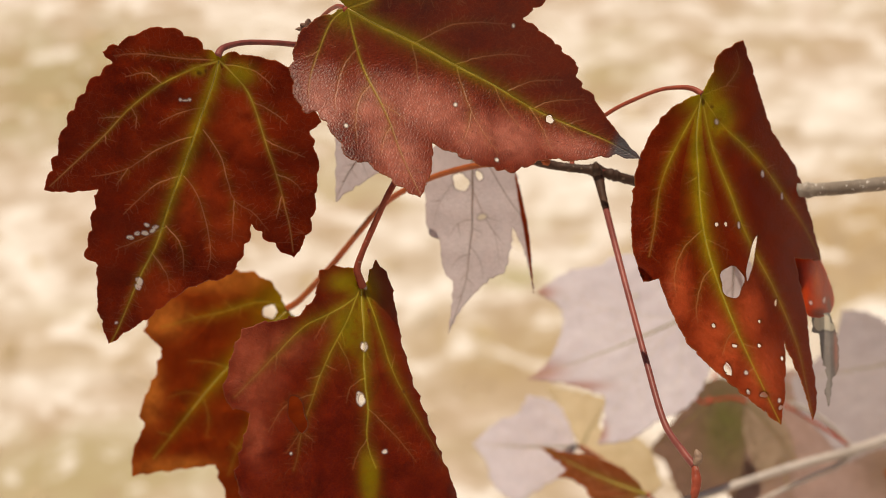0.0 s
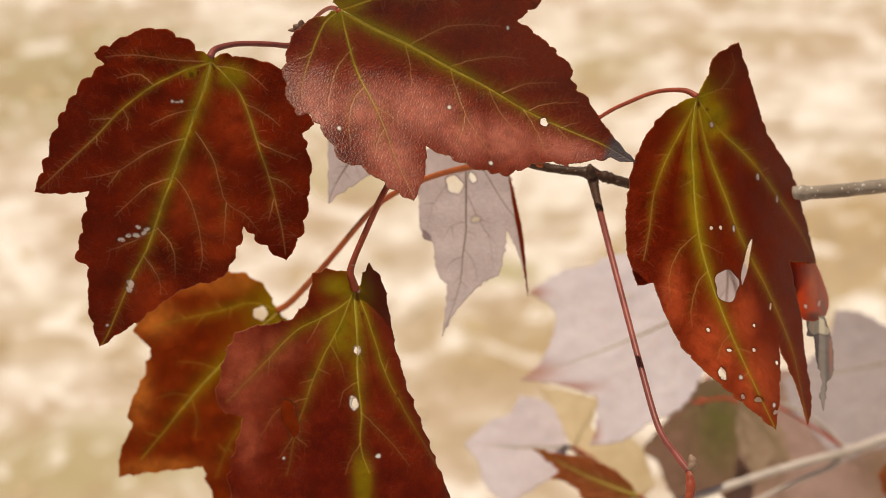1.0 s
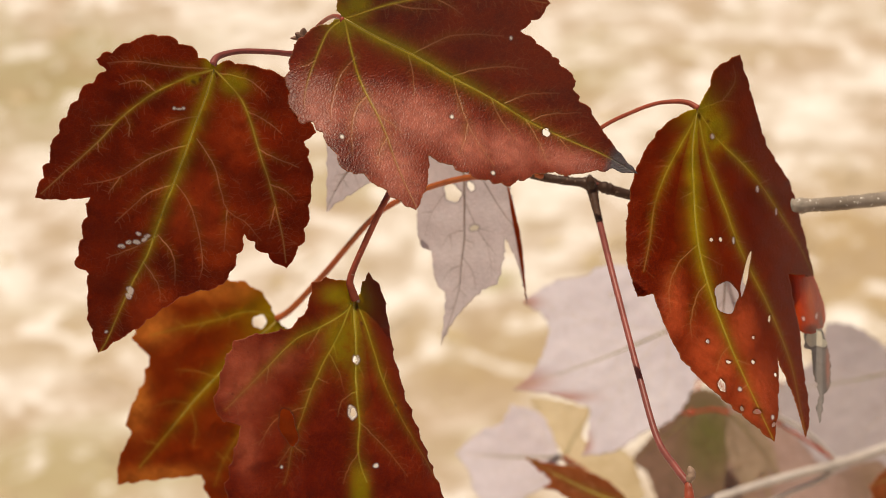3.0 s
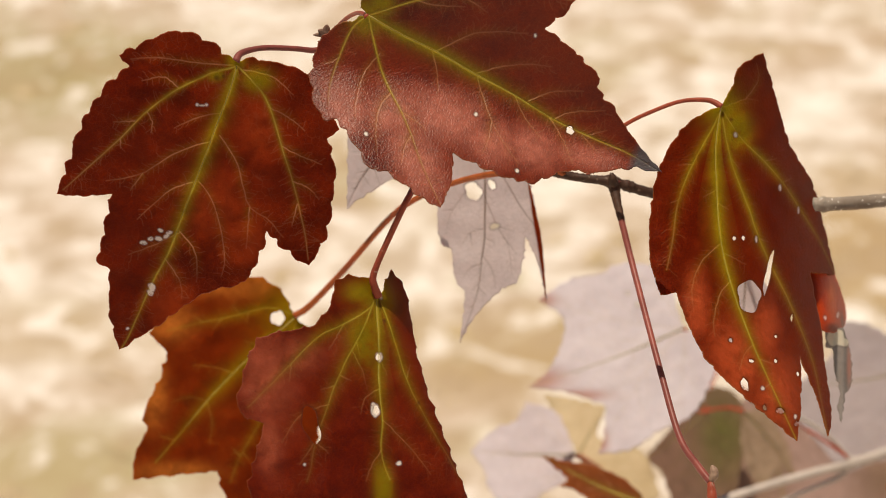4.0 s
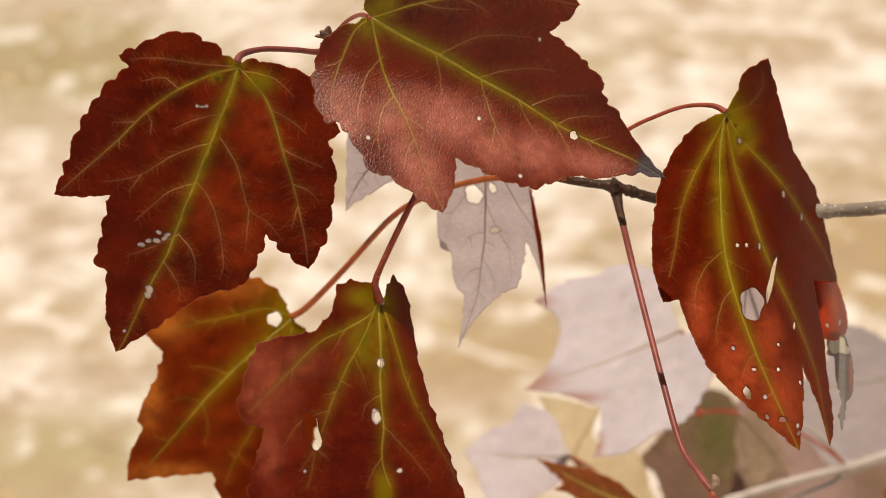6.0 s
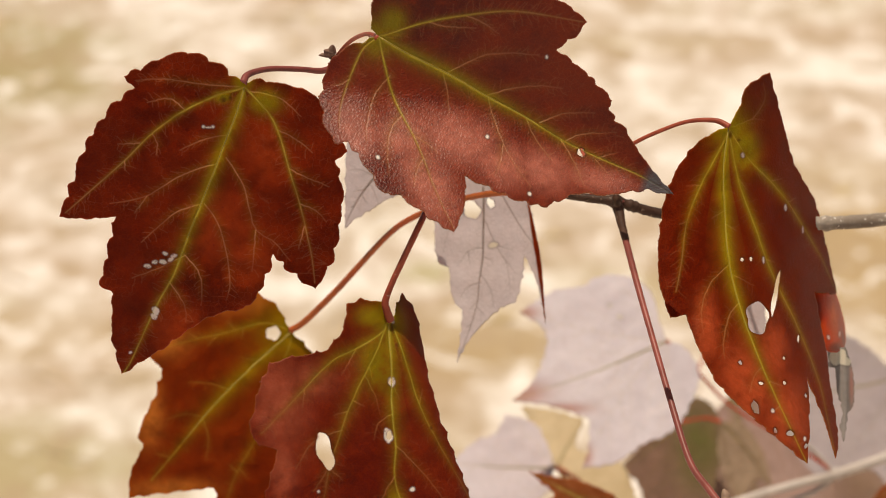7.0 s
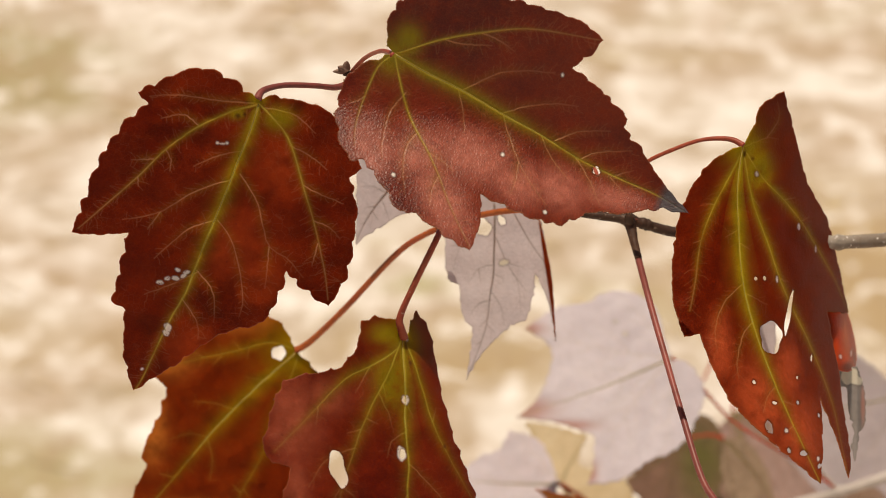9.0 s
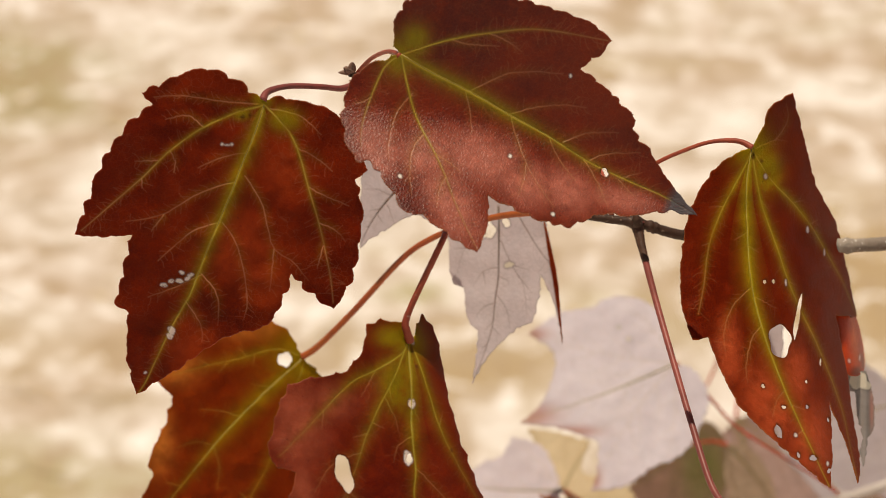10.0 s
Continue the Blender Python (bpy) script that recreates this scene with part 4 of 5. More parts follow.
LEAF_FOLDED = dict(
    at=pose(0.08323, 0.01768, 1.33315, 68.001, -0.000, 0.000),
    relief=lambda x, y: 0.28 - 0.7066 * x + 0.1407 * y - 0.01621 * x ** 2 - 0.00152 * x * y + 0.00511 * y ** 2 - 0.0001486 * x ** 3,
    edge=[(-155.8, 0.0, 1), (61.4, 6.7, 0), (66.3, 12.0, 1), (59.1, 15.6, 0), (50.9, 20.7, 1), (17.8, 17.9, 0), (-23.0, 24.9, 0), (-33.6, 38.0, 0), (-43.6, 50.2, 0), (-50.4, 63.5, 1), (-58.5, 56.2, 1), (-61.6, 65.1, 0), (-63.4, 72.4, 0), (-65.8, 79.0, 0), (-67.8, 87.3, 0), (-69.7, 95.4, 0), (-72.0, 99.8, 1), (-71.7, 94.5, 0), (-71.4, 88.9, 0), (-71.8, 81.8, 0), (-72.1, 75.7, 1), (-74.6, 85.1, 0), (-78.3, 96.7, 1), (-85.5, 84.2, 0), (-94.0, 73.2, 0), (-100.0, 63.2, 0), (-104.9, 54.8, 1), (-109.2, 56.9, 1), (-116.2, 48.5, 0), (-124.4, 37.4, 0), (-136.0, 25.7, 0), (-149.3, 14.3, 0), (-159.7, 6.1, 0)],
    ribs=[[(-141.0, 0.3), (-99.0, 11.7), (-93.7, 23.8), (-91.5, 35.9), (-89.0, 46.0), (-86.3, 56.1), (-83.4, 68.4), (-81.0, 79.9), (-79.7, 87.6), (-78.5, 96.0)], [(-141.0, 0.3), (-79.4, 14.8), (-76.1, 22.2), (-73.8, 31.0), (-73.2, 39.5), (-71.1, 50.8), (-69.7, 60.2), (-69.3, 71.4), (-69.6, 81.2), (-71.8, 98.6)], [(-141.0, 0.3), (-54.2, 11.4), (-47.6, 20.5), (-46.6, 29.1), (-47.7, 39.8), (-48.7, 51.7), (-50.5, 62.8)], [(-141.0, 0.3), (-113.5, 4.8), (-117.8, 18.8), (-115.8, 29.8), (-111.4, 40.6), (-109.8, 49.6)]],
    laterals=[[(-91.5, 39.4), (-97.9, 44.3), (-100.6, 51.7), (-99.1, 59.2)], [(-87.9, 50.0), (-91.7, 53.9), (-93.5, 61.9), (-93.0, 65.5)], [(-89.4, 42.0), (-81.2, 45.8)], [(-26.8, 0.3), (18.7, 8.0), (11.2, 12.0)], [(18.7, 8.0), (35.5, 14.2), (50.2, 16.9)], [(-83.4, 68.4), (-85.8, 70.5), (-87.6, 74.9)], [(-81.0, 79.9), (-83.2, 80.9)], [(-82.5, 72.6), (-79.2, 74.8)], [(-93.7, 23.8), (-102.3, 26.6)], [(-79.4, 14.8), (-72.1, 18.7)], [(-47.6, 20.5), (-37.8, 23.1)], [(-46.6, 29.1), (-40.0, 30.7)], [(-73.2, 39.5), (-69.4, 41.5)], [(-117.8, 18.8), (-124.7, 20.1)], [(-115.8, 29.8), (-118.9, 31.6)], [(-93.3, 27.6), (-86.1, 29.6)]],
    holes=[(-82.0, 54.8, 3.9, 4.3, 0), (-73.5, 49.9, 1.0, 6.4, -17), (-84.6, 37.9, 0.6, 0.6, 0), (-80.3, 38.2, 0.6, 0.6, 0), (-86.7, 78.8, 1.1, 1.9, 10), (-89.0, 66.5, 0.6, 0.6, 0), (-84.4, 72.7, 0.8, 0.5, 0), (-78.5, 74.2, 0.6, 0.6, 0), (-74.0, 79.9, 0.6, 0.6, 0), (-80.2, 87.6, 1.3, 0.8, -10), (-83.2, 85.8, 0.6, 0.8, 0), (-77.5, 92.4, 0.8, 0.6, 30), (-76.8, 67.7, 0.5, 0.5, 0), (-70.6, 64.5, 0.5, 1.1, -15)],
    green=[(-53.5, 8.2, 5.4, 7.0, 0)],
    flush=[(-79.6, 82.8, 8.0, 11.0, 0), (-88.0, 71.8, 8.0, 11.0, 20), (-79.1, 64.0, 5.0, 9.0, 0), (-98.4, 56.7, 3.5, 9.0, 0)],
    spots=[(-62.3, 8.9, 0.8, 1.1, 0), (-49.8, 4.7, 0.6, 0.5, 0), (-81.1, 2.3, 0.5, 1.0, 0), (-50.3, 29.7, 0.6, 1.1, 0)],
    scars=[(-50.3, 29.7, 0.5, 1.0, 0), (-48.8, 39.0, 0.3, 1.1, 0), (-61.2, 9.0, 0.6, 0.8, 0), (-74.6, 39.4, 0.3, 1.0, 0), (-82.9, 80.6, 0.6, 0.6, 0), (-77.4, 90.5, 0.5, 0.6, 0)],
    stalk=[(0.0, 0.0, 0.0), (-3.8, 2.0, -2.0), (-11.2, 1.9, -5.0), (-19.0, -0.7, -8.0), (-27.1, -4.6, -12.0), (-39.3, -13.2, -22.0), (-47.2, -17.5, -29.0)],
    curl=[(-56.3, 54.5, 1), (-49.5, 58.9, 1), (-50.9, 68.2, 0), (-52.1, 76.4, 0), (-55.9, 78.6, 0), (-61.0, 75.8, 0), (-62.8, 72.1, 0), (-60.8, 64.9, 0)],
    # the first spot darkens the hollow left side: shade put into the colour
    curl_spots=[(-59.8, 62.6, 1.3, 6.0, 0), (-59.9, 75.2, 3.8, 1.6, 0), (-55.8, 76.5, 1.0, 3.0, 0)],
    curl_flush=[(-55.8, 67.8, 2.0, 6.0, 0)],
    curl_scars=[(-60.5, 70.9, 0.5, 0.7, 20), (-56.4, 73.6, 0.6, 1.1, -20)],
    curl_relief=lambda x, y: LEAF_FOLDED["relief"](x, y) - 2.0 - 0.10 * (x - 38.5) ** 2,
    crisp=[(-61.2, 75.3, 1), (-57.4, 77.1, 1), (-58.1, 81.8, 0), (-59.4, 87.0, 0), (-61.9, 93.7, 0), (-63.7, 95.3, 0), (-65.3, 99.4, 0), (-66.6, 102.7, 1), (-65.9, 97.9, 0), (-64.3, 93.6, 0), (-63.5, 87.4, 0), (-61.9, 81.3, 0), (-62.7, 80.0, 0)],
    crisp_scars=[(-60.0, 78.3, 3.6, 3.0, 20), (-59.3, 80.6, 3.0, 1.6, -15)],
    crisp_flush=[(-60.4, 88.2, 0.8, 6.4, 0)],
    crisp_relief=lambda x, y: -48.0 - 0.05 * (x - 38) ** 2 + 0.35 * np.sin(x * 2.0),
)
LEAF_PALE = dict(
    at=pose(0.01589, 0.08076, 1.29708, 75.243, -9.644, -24.872),
    relief=lambda x, y: -0.02 * np.maximum(x - 4, 0) ** 2,
    edge=[(0.0, 0.0, 1), (172.5, 7.7, 0), (-171.8, 16.9, 0), (-159.7, 22.3, 1), (-139.1, 24.2, 0), (-122.1, 33.5, 0), (-113.6, 33.9, 1), (-107.4, 42.9, 0), (-101.9, 45.5, 1), (-101.3, 53.6, 0), (-101.3, 62.8, 1), (-96.5, 52.8, 0), (-85.9, 44.5, 0), (-78.0, 43.0, 1), (-71.9, 36.4, 0), (-66.1, 29.8, 1), (-66.7, 37.8, 0), (-68.6, 45.0, 0), (-70.9, 53.2, 1), (-66.1, 42.0, 0), (-50.7, 24.4, 0), (-26.7, 14.3, 0), (-8.2, 7.0, 0)],
    ribs=[[(-95.9, 5.9), (-93.3, 11.5), (-93.4, 20.4), (-93.5, 27.5), (-95.0, 34.7), (-96.0, 43.8), (-98.6, 53.1), (-100.9, 61.2)], [(-54.6, 9.8), (-58.2, 18.9), (-58.5, 24.5), (-59.3, 30.2), (-69.3, 48.6)]],
    laterals=[[(-99.9, 9.0), (-115.9, 11.7), (-123.7, 22.3), (-120.6, 30.9)], [(-93.3, 24.8), (-104.6, 26.9), (-108.7, 32.4)], [(-94.2, 35.9), (-101.0, 38.0), (-104.1, 42.5)], [(-91.0, 16.5), (-82.6, 24.1), (-77.9, 31.7), (-79.9, 40.9)], [(-95.1, 32.9), (-89.1, 38.1), (-88.3, 43.9)], [(-96.0, 43.8), (-92.1, 46.2)], [(-95.6, 41.9), (-98.9, 45.0)], [(-97.5, 49.3), (-99.5, 51.1)], [(-82.6, 24.1), (-71.3, 27.2)], [(-93.5, 27.5), (-86.2, 29.3)], [(-123.7, 22.3), (-131.0, 25.0)], [(-104.6, 26.9), (-101.0, 31.6)], [(-79.9, 27.9), (-74.2, 34.1)], [(-41.1, 17.9), (-50.3, 24.5), (-56.6, 29.0)]],
    sliver=[(-33.7, 16.5, 1), (-49.3, 23.8, 0), (-60.6, 34.9, 0), (-70.8, 53.5, 1), (-68.0, 45.2, 0), (-60.8, 31.8, 0), (-51.3, 23.0, 0)],
    holes=[(-110.9, 13.6, 3.2, 2.6, -20), (-80.9, 10.8, 1.2, 1.6, 40)],
    scars=[(-84.9, 24.0, 2.1, 0.9, 10)],
    stalk=[(0.0, 0.0, 0.0), (13.8, 9.3, -4.9), (30.2, 9.5, 1.2), (41.7, 1.0, 16.0), (45.9, -6.8, 24.7)],
)
LEAF_PALE_SMALL = dict(
    at=pose(-0.00854, 0.07756, 1.31585, 73.711, -0.000, 0.000),
    relief=lambda x, y: 0 * x,
    edge=[(0.0, 0.0, 1), (180.0, 7.8, 0), (-162.5, 17.4, 0), (-150.7, 21.4, 0), (-130.0, 29.7, 0), (-119.1, 39.7, 1), (-113.6, 32.8, 0), (-106.3, 28.2, 0), (-96.2, 24.6, 0), (-80.9, 27.4, 1), (-66.1, 17.2, 0), (-40.6, 8.0, 0)],
    ribs=[[(-115.4, 18.4), (-118.9, 23.5), (-120.5, 29.4), (-120.1, 36.0), (-119.4, 39.3)], [(-115.4, 18.4), (-106.3, 21.8), (-98.5, 27.4)]],
    laterals=[[(-118.9, 23.5), (-111.5, 26.3), (-108.0, 28.5)], [(-120.2, 27.9), (-114.4, 29.7)], [(-120.1, 26.2), (-125.8, 28.4)], [(-117.5, 20.9), (-130.2, 21.7), (-137.7, 24.4)], [(-120.2, 32.4), (-122.8, 33.3)]],
    holes=[],
    scars=[],
    stalk=[(0.0, 0.0, 0.0), (2.0, 4.4, 24.7), (4.6, 5.3, 47.7)],
)
LEAF_SHADED = dict(
    at=pose(0.09909, 0.08, 1.25624, 73.7, 0.0, 0.0),
    relief=lambda x, y: -0.004 * x ** 2,
    edge=[(0.0, 0.0, 1), (180.0, 8.0, 0), (-150.0, 13.0, 0), (-120.0, 20.0, 0), (-95.0, 26.0, 1), (-70.0, 18.0, 0), (-40.0, 9.0, 0), (-10.0, 5.0, 0)],
    veins=[(-95.0, 25.0), (-140.0, 14.0)],
    holes=[],
    scars=[],
    stalk=[(0.0, 0.0, 0.0), (2.0, 6.0, 8.0), (14.3, 24.7, 40.4)],
)
LEAF_SILVER = dict(
    at=pose(0.09579, 0.25664, 1.15847, 41.435, -0.000, 0.000),
    relief=lambda x, y: -0.0012 * (x + 25) ** 2,
    edge=[(77.2, 0.4, 1), (104.7, 9.8, 0), (103.0, 21.2, 0), (112.5, 29.6, 0), (125.4, 36.0, 0), (135.7, 39.7, 1), (143.7, 41.0, 0), (154.3, 50.6, 0), (167.4, 59.9, 1), (173.3, 49.7, 0), (-176.6, 48.5, 0), (-162.2, 57.0, 0), (-158.1, 67.5, 1), (-149.0, 54.5, 0), (-133.6, 46.7, 1), (-125.6, 57.4, 0), (-123.5, 65.0, 1), (-113.7, 57.4, 0), (-103.6, 45.5, 0), (-96.2, 42.5, 1), (-85.3, 36.4, 0), (-68.7, 26.3, 0), (-47.1, 18.4, 0), (-21.6, 8.4, 0)],
    flush=[(-159.3, 62.8, 11.2, 5.4, 0), (-146.6, 53.3, 13.5, 2.7, 0), (167.6, 59.4, 7.6, 3.6, 0), (-125.1, 59.9, 3.1, 5.4, 0)],
    veins=[(-158.1, 67.0), (-123.3, 63.7), (167.5, 58.9), (-96.9, 42.1), (125.8, 34.9)],
    holes=[],
    scars=[(150.9, 21.0, 1.1, 0.9, 0), (144.9, 26.9, 0.9, 0.7, 0)],
    stalk=[(0.0, 0.0, 0.0), (13.4, -9.6, -10.4), (27.1, -19.8, -21.1), (55.1, -33.2, -33.4), (70.7, -40.7, -42.7)],
)
LEAF_SILVER_WIDE = dict(
    at=pose(0.20522, 0.32785, 1.10780, 51.301, -0.000, 0.000),
    relief=lambda x, y: -0.0012 * (x + 25) ** 2,
    edge=[(51.6, 0.2, 1), (130.3, 15.9, 0), (138.5, 29.7, 0), (147.7, 39.3, 1), (169.3, 38.1, 0), (-179.5, 45.1, 0), (-170.8, 57.8, 1), (-157.4, 59.0, 0), (-144.8, 56.8, 0), (-126.4, 59.1, 1), (-116.2, 46.2, 0), (-106.0, 43.1, 1), (-89.4, 58.4, 1), (-62.6, 36.5, 0), (-25.5, 17.5, 0)],
    veins=[(-170.7, 57.3), (146.8, 38.2), (-126.7, 58.7), (-89.4, 57.2)],
    holes=[],
    scars=[],
    stalk=[(0.0, 0.0, 0.0), (1.6, -24.6, 29.2), (-8.9, -44.1, 54.6)],
)
LEAF_SILVER_LOW = dict(
    at=pose(0.05333, 0.27349, 1.09339, 43.773, -0.000, 0.000),
    relief=lambda x, y: -0.002 * (x + 20) ** 2,
    edge=[(81.2, 0.3, 1), (105.4, 9.7, 0), (111.5, 20.7, 0), (130.5, 30.8, 1), (149.0, 29.0, 0), (160.4, 35.1, 0), (177.2, 43.8, 1), (-170.0, 38.5, 0), (-154.8, 38.9, 0), (-135.2, 35.7, 1), (-126.7, 20.8, 0), (-106.1, 10.8, 0)],
    veins=[(177.2, 43.8), (131.2, 30.5), (-136.0, 35.2)],
    holes=[],
    scars=[],
    stalk=[(0.0, 0.0, 0.0), (11.2, -6.0, -2.7), (22.6, -18.2, -2.7)],
)
LEAF_CREAM = dict(
    at=pose(0.05631, 0.30016, 1.07932, 41.435, -0.000, 0.000),
    relief=lambda x, y: -0.002 * x ** 2,
    edge=[(0.0, 0.0, 1), (118.6, 16.0, 0), (116.9, 32.4, 1), (92.8, 26.6, 0), (61.5, 25.6, 1), (46.4, 12.2, 0), (14.3, 23.6, 1), (-1.7, 29.5, 0), (-26.8, 38.3, 1), (-51.4, 34.2, 0), (-74.7, 26.7, 1), (-77.6, 12.1, 0)],
    veins=[(61.0, 25.1), (-25.4, 37.4), (116.2, 31.6)],
    holes=[],
    scars=[],
    stalk=[(0.0, 0.0, 0.0), (9.5, -9.2, 6.6), (20.7, -23.5, 10.6)],
)
LEAF_MAROON = dict(
    at=pose(0.07655, 0.16775, 1.12530, 51.301, -0.000, 0.000),
    relief=lambda x, y: 0.006 * y * y,
    edge=[(0.0, 0.0, 1), (129.1, 11.4, 0), (143.4, 24.5, 0), (151.4, 34.4, 0), (154.9, 44.2, 1), (158.4, 37.0, 0), (161.9, 31.8, 0), (167.6, 34.2, 1), (170.4, 25.4, 0), (-167.3, 19.4, 1), (-159.3, 9.0, 0)],
    veins=[(154.9, 43.7), (-169.2, 19.2)],
    holes=[],
    scars=[],
    stalk=[(0.0, 0.0, 0.0), (10.7, 4.0, -51.0), (18.9, 13.8, -89.8), (24.6, 15.6, -89.3)],
)
LEAF_OLIVE = dict(
    at=pose(0.11589, 0.36138, 1.07067, 53.964, -0.000, 0.000),
    relief=lambda x, y: -0.002 * x ** 2,
    edge=[(63.1, 13.0, 1), (115.1, 8.6, 0), (-163.4, 13.3, 0), (-142.5, 36.2, 1), (-127.9, 33.9, 0), (-115.0, 40.8, 0), (-103.1, 49.7, 1), (-86.1, 40.9, 0), (-76.4, 48.5, 1), (-60.3, 30.9, 0), (-17.7, 20.7, 0), (28.8, 16.2, 0)],
    flush=[(-57.6, 13.7, 11.4, 20.3, 0)],
    veins=[(-142.0, 35.8), (-103.3, 48.9), (-76.0, 47.5)],
    holes=[],
    scars=[],
    stalk=[(-0.1, -0.2, 1.0), (4.0, 14.0, -8.0), (14.0, 34.0, -14.0), (22.0, 52.0, -12.0)],
)
LEAF_RUSSET = dict(
    at=pose(0.13013, 0.33433, 1.08381, 56.691, -0.000, 0.000),
    relief=lambda x, y: -0.002 * x ** 2,
    edge=[(0.0, 0.0, 1), (-7.0, 10.0, 0), (-36.6, 22.8, 0), (-52.7, 35.7, 1), (-61.3, 29.6, 0), (-77.7, 36.7, 1), (-85.9, 26.1, 0), (-96.5, 13.7, 0)],
    veins=[(-52.3, 34.6), (-77.4, 35.7)],
    holes=[],
    scars=[],
    stalk=[(0.0, 0.0, 0.0), (-6.2, 1.5, 0.2), (-14.0, 0.2, 4.1), (-19.9, -1.0, 5.7), (-24.0, 3.8, 8.9), (-27.4, 18.5, 18.5), (-30.4, 25.0, 39.6)],
)
LEAF_CRIMSON = dict(
    at=pose(0.19358, 0.19229, 1.13267, 56.691, -0.000, 0.000),
    relief=lambda x, y: -0.002 * x ** 2,
    edge=[(16.4, 0.0, 1), (165.6, 8.7, 0), (-167.7, 19.7, 0), (-157.4, 27.5, 1), (-135.9, 30.5, 0), (-112.9, 30.0, 1), (-92.3, 15.0, 0)],
    veins=[(-157.4, 27.5), (-113.5, 29.2)],
    holes=[],
    scars=[],
    stalk=[(0.0, 0.0, 0.0), (5.9, 11.0, -38.6), (5.4, 18.7, -69.2)],
)
LEAF_MAUVE = dict(
    at=pose(0.14245, 0.39283, 1.06841, 51.301, -0.000, 0.000),
    relief=lambda x, y: -0.001 * x ** 2,
    edge=[(0.0, 0.0, 1), (8.5, 18.6, 0), (-14.0, 37.4, 0), (-17.5, 59.8, 0), (-15.2, 94.8, 1), (-29.4, 94.3, 0), (-44.4, 98.4, 1), (-57.0, 76.5, 0), (-80.5, 77.2, 1), (-92.0, 60.7, 0), (-102.1, 69.9, 1), (-106.4, 41.4, 0), (-128.7, 23.8, 0)],
    veins=[(-80.3, 75.9), (-15.4, 93.5), (-101.9, 68.6), (-44.1, 97.1)],
    holes=[],
    scars=[],
    flush=[(-37.2, 73.3, 15.7, 15.7, 0), (-88.5, 42.4, 13.0, 15.7, 0)],
    stalk=[(0.0, 0.0, 0.0), (3.0, 14.0, -6.0), (10.0, 34.0, -8.0), (16.0, 54.0, -4.0)],
)
TWIG = [(-0.0298, 0.0169, 1.3552), (-0.0230, 0.0200, 1.3497), (-0.0071, 0.0285, 1.3359), (0.0126, 0.0359, 1.3195), (0.0360, 0.0380, 1.3061), (0.0542, 0.0386, 1.3023), (0.0666, 0.0411, 1.2977), (0.0873, 0.0440, 1.2943), (0.1134, 0.0482, 1.2913), (0.1398, 0.0534, 1.2908), (0.1945, 0.0678, 1.2916)]
BARE_STALK = [(0.0539, 0.0385, 1.3019), (0.0547, 0.0347, 1.2979), (0.0585, 0.0217, 1.2843), (0.0627, 0.0024, 1.2712), (0.0658, -0.0122, 1.2619), (0.0699, -0.0295, 1.2510), (0.0744, -0.0397, 1.2471), (0.0774, -0.0449, 1.2449)]
BUD = [(0.0774, -0.0449, 1.2449), (0.0778, -0.0432, 1.2492)]
SCALE_TIP = [(0.0774, -0.0449, 1.2449), (0.0777, -0.0473, 1.2418), (0.0771, -0.0496, 1.2387), (0.0762, -0.0508, 1.2358)]
GREY_BRANCH = [(0.0725, 0.2437, 1.0731), (0.1275, 0.2503, 1.0893), (0.1482, 0.2525, 1.0948), (0.1665, 0.2542, 1.0991), (0.1872, 0.2567, 1.1052), (0.2585, 0.2743, 1.1220)]
SIDE_SHOOT = [(0.1661, 0.2542, 1.0991), (0.1582, 0.2557, 1.1080), (0.1498, 0.2554, 1.1153), (0.1399, 0.2526, 1.1218)]
FORK_SHOOT = [(0.1670, 0.2544, 1.0995), (0.1600, 0.2537, 1.0924), (0.1466, 0.2542, 1.0857), (0.1265, 0.2552, 1.0747)]
TORN_PIVOT = (0.0026, 0.0318, 1.3227)
TORN_SWING = [
    (0.0, -0.32, 0.18, 0.79), (0.5, -0.14, 0.16, 0.65), (1.0, -0.46, -0.02, 0.81), (1.5, -0.36, -0.18, 0.55), (2.0, -0.26, 0.01, 0.44), (2.5, -0.20, -0.04, 0.46), (4.0, -0.39, -0.33, 0.30), (4.5, -0.46, -0.64, 0.21), (5.0, -0.42, -0.58, 0.05), (5.5, 0.00, 0.00, 0.00), (5.7, -0.07, 0.20, 0.53), (6.8, -0.72, -0.55, 0.68), (7.0, -0.52, -0.15, 0.60), (7.5, -1.23, -1.28, 1.05), (8.0, -0.55, 0.06, 0.85), (8.5, -0.40, 0.02, 0.59), (9.0, -0.54, 0.04, 0.61), (9.5, -0.54, -0.09, 0.65), (10.0, -0.60, -0.43, 0.36),
]
AMBER_PIVOT = (0.0362, 0.0407, 1.3047)
AMBER_SWING = [
    (0.0, 1.43, -0.18, 1.42), (0.5, 1.42, -0.03, 1.43), (1.0, 0.52, 0.41, 1.03), (1.5, 1.07, 0.06, 1.23), (2.0, 0.27, 0.30, 0.82), (2.5, 0.79, -0.15, 0.84), (4.0, 0.16, 0.39, 0.43), (4.5, -0.37, 0.47, 0.60), (5.0, -0.09, 0.34, 0.20), (5.5, 0.00, 0.00, 0.00), (5.7, 0.27, 0.27, 0.10), (6.8, 1.07, -0.01, 1.11), (7.0, 1.83, -0.12, 0.62), (7.5, 2.07, -0.39, 0.93), (8.0, 1.41, 0.06, 1.23), (8.5, 1.06, 0.26, 1.24), (9.0, 0.76, 0.29, 1.21), (9.5, 0.72, 0.40, 1.08), (10.0, 1.12, -0.50, 1.29),
]
PALE_PIVOT = (0.0194, 0.0438, 1.3123)
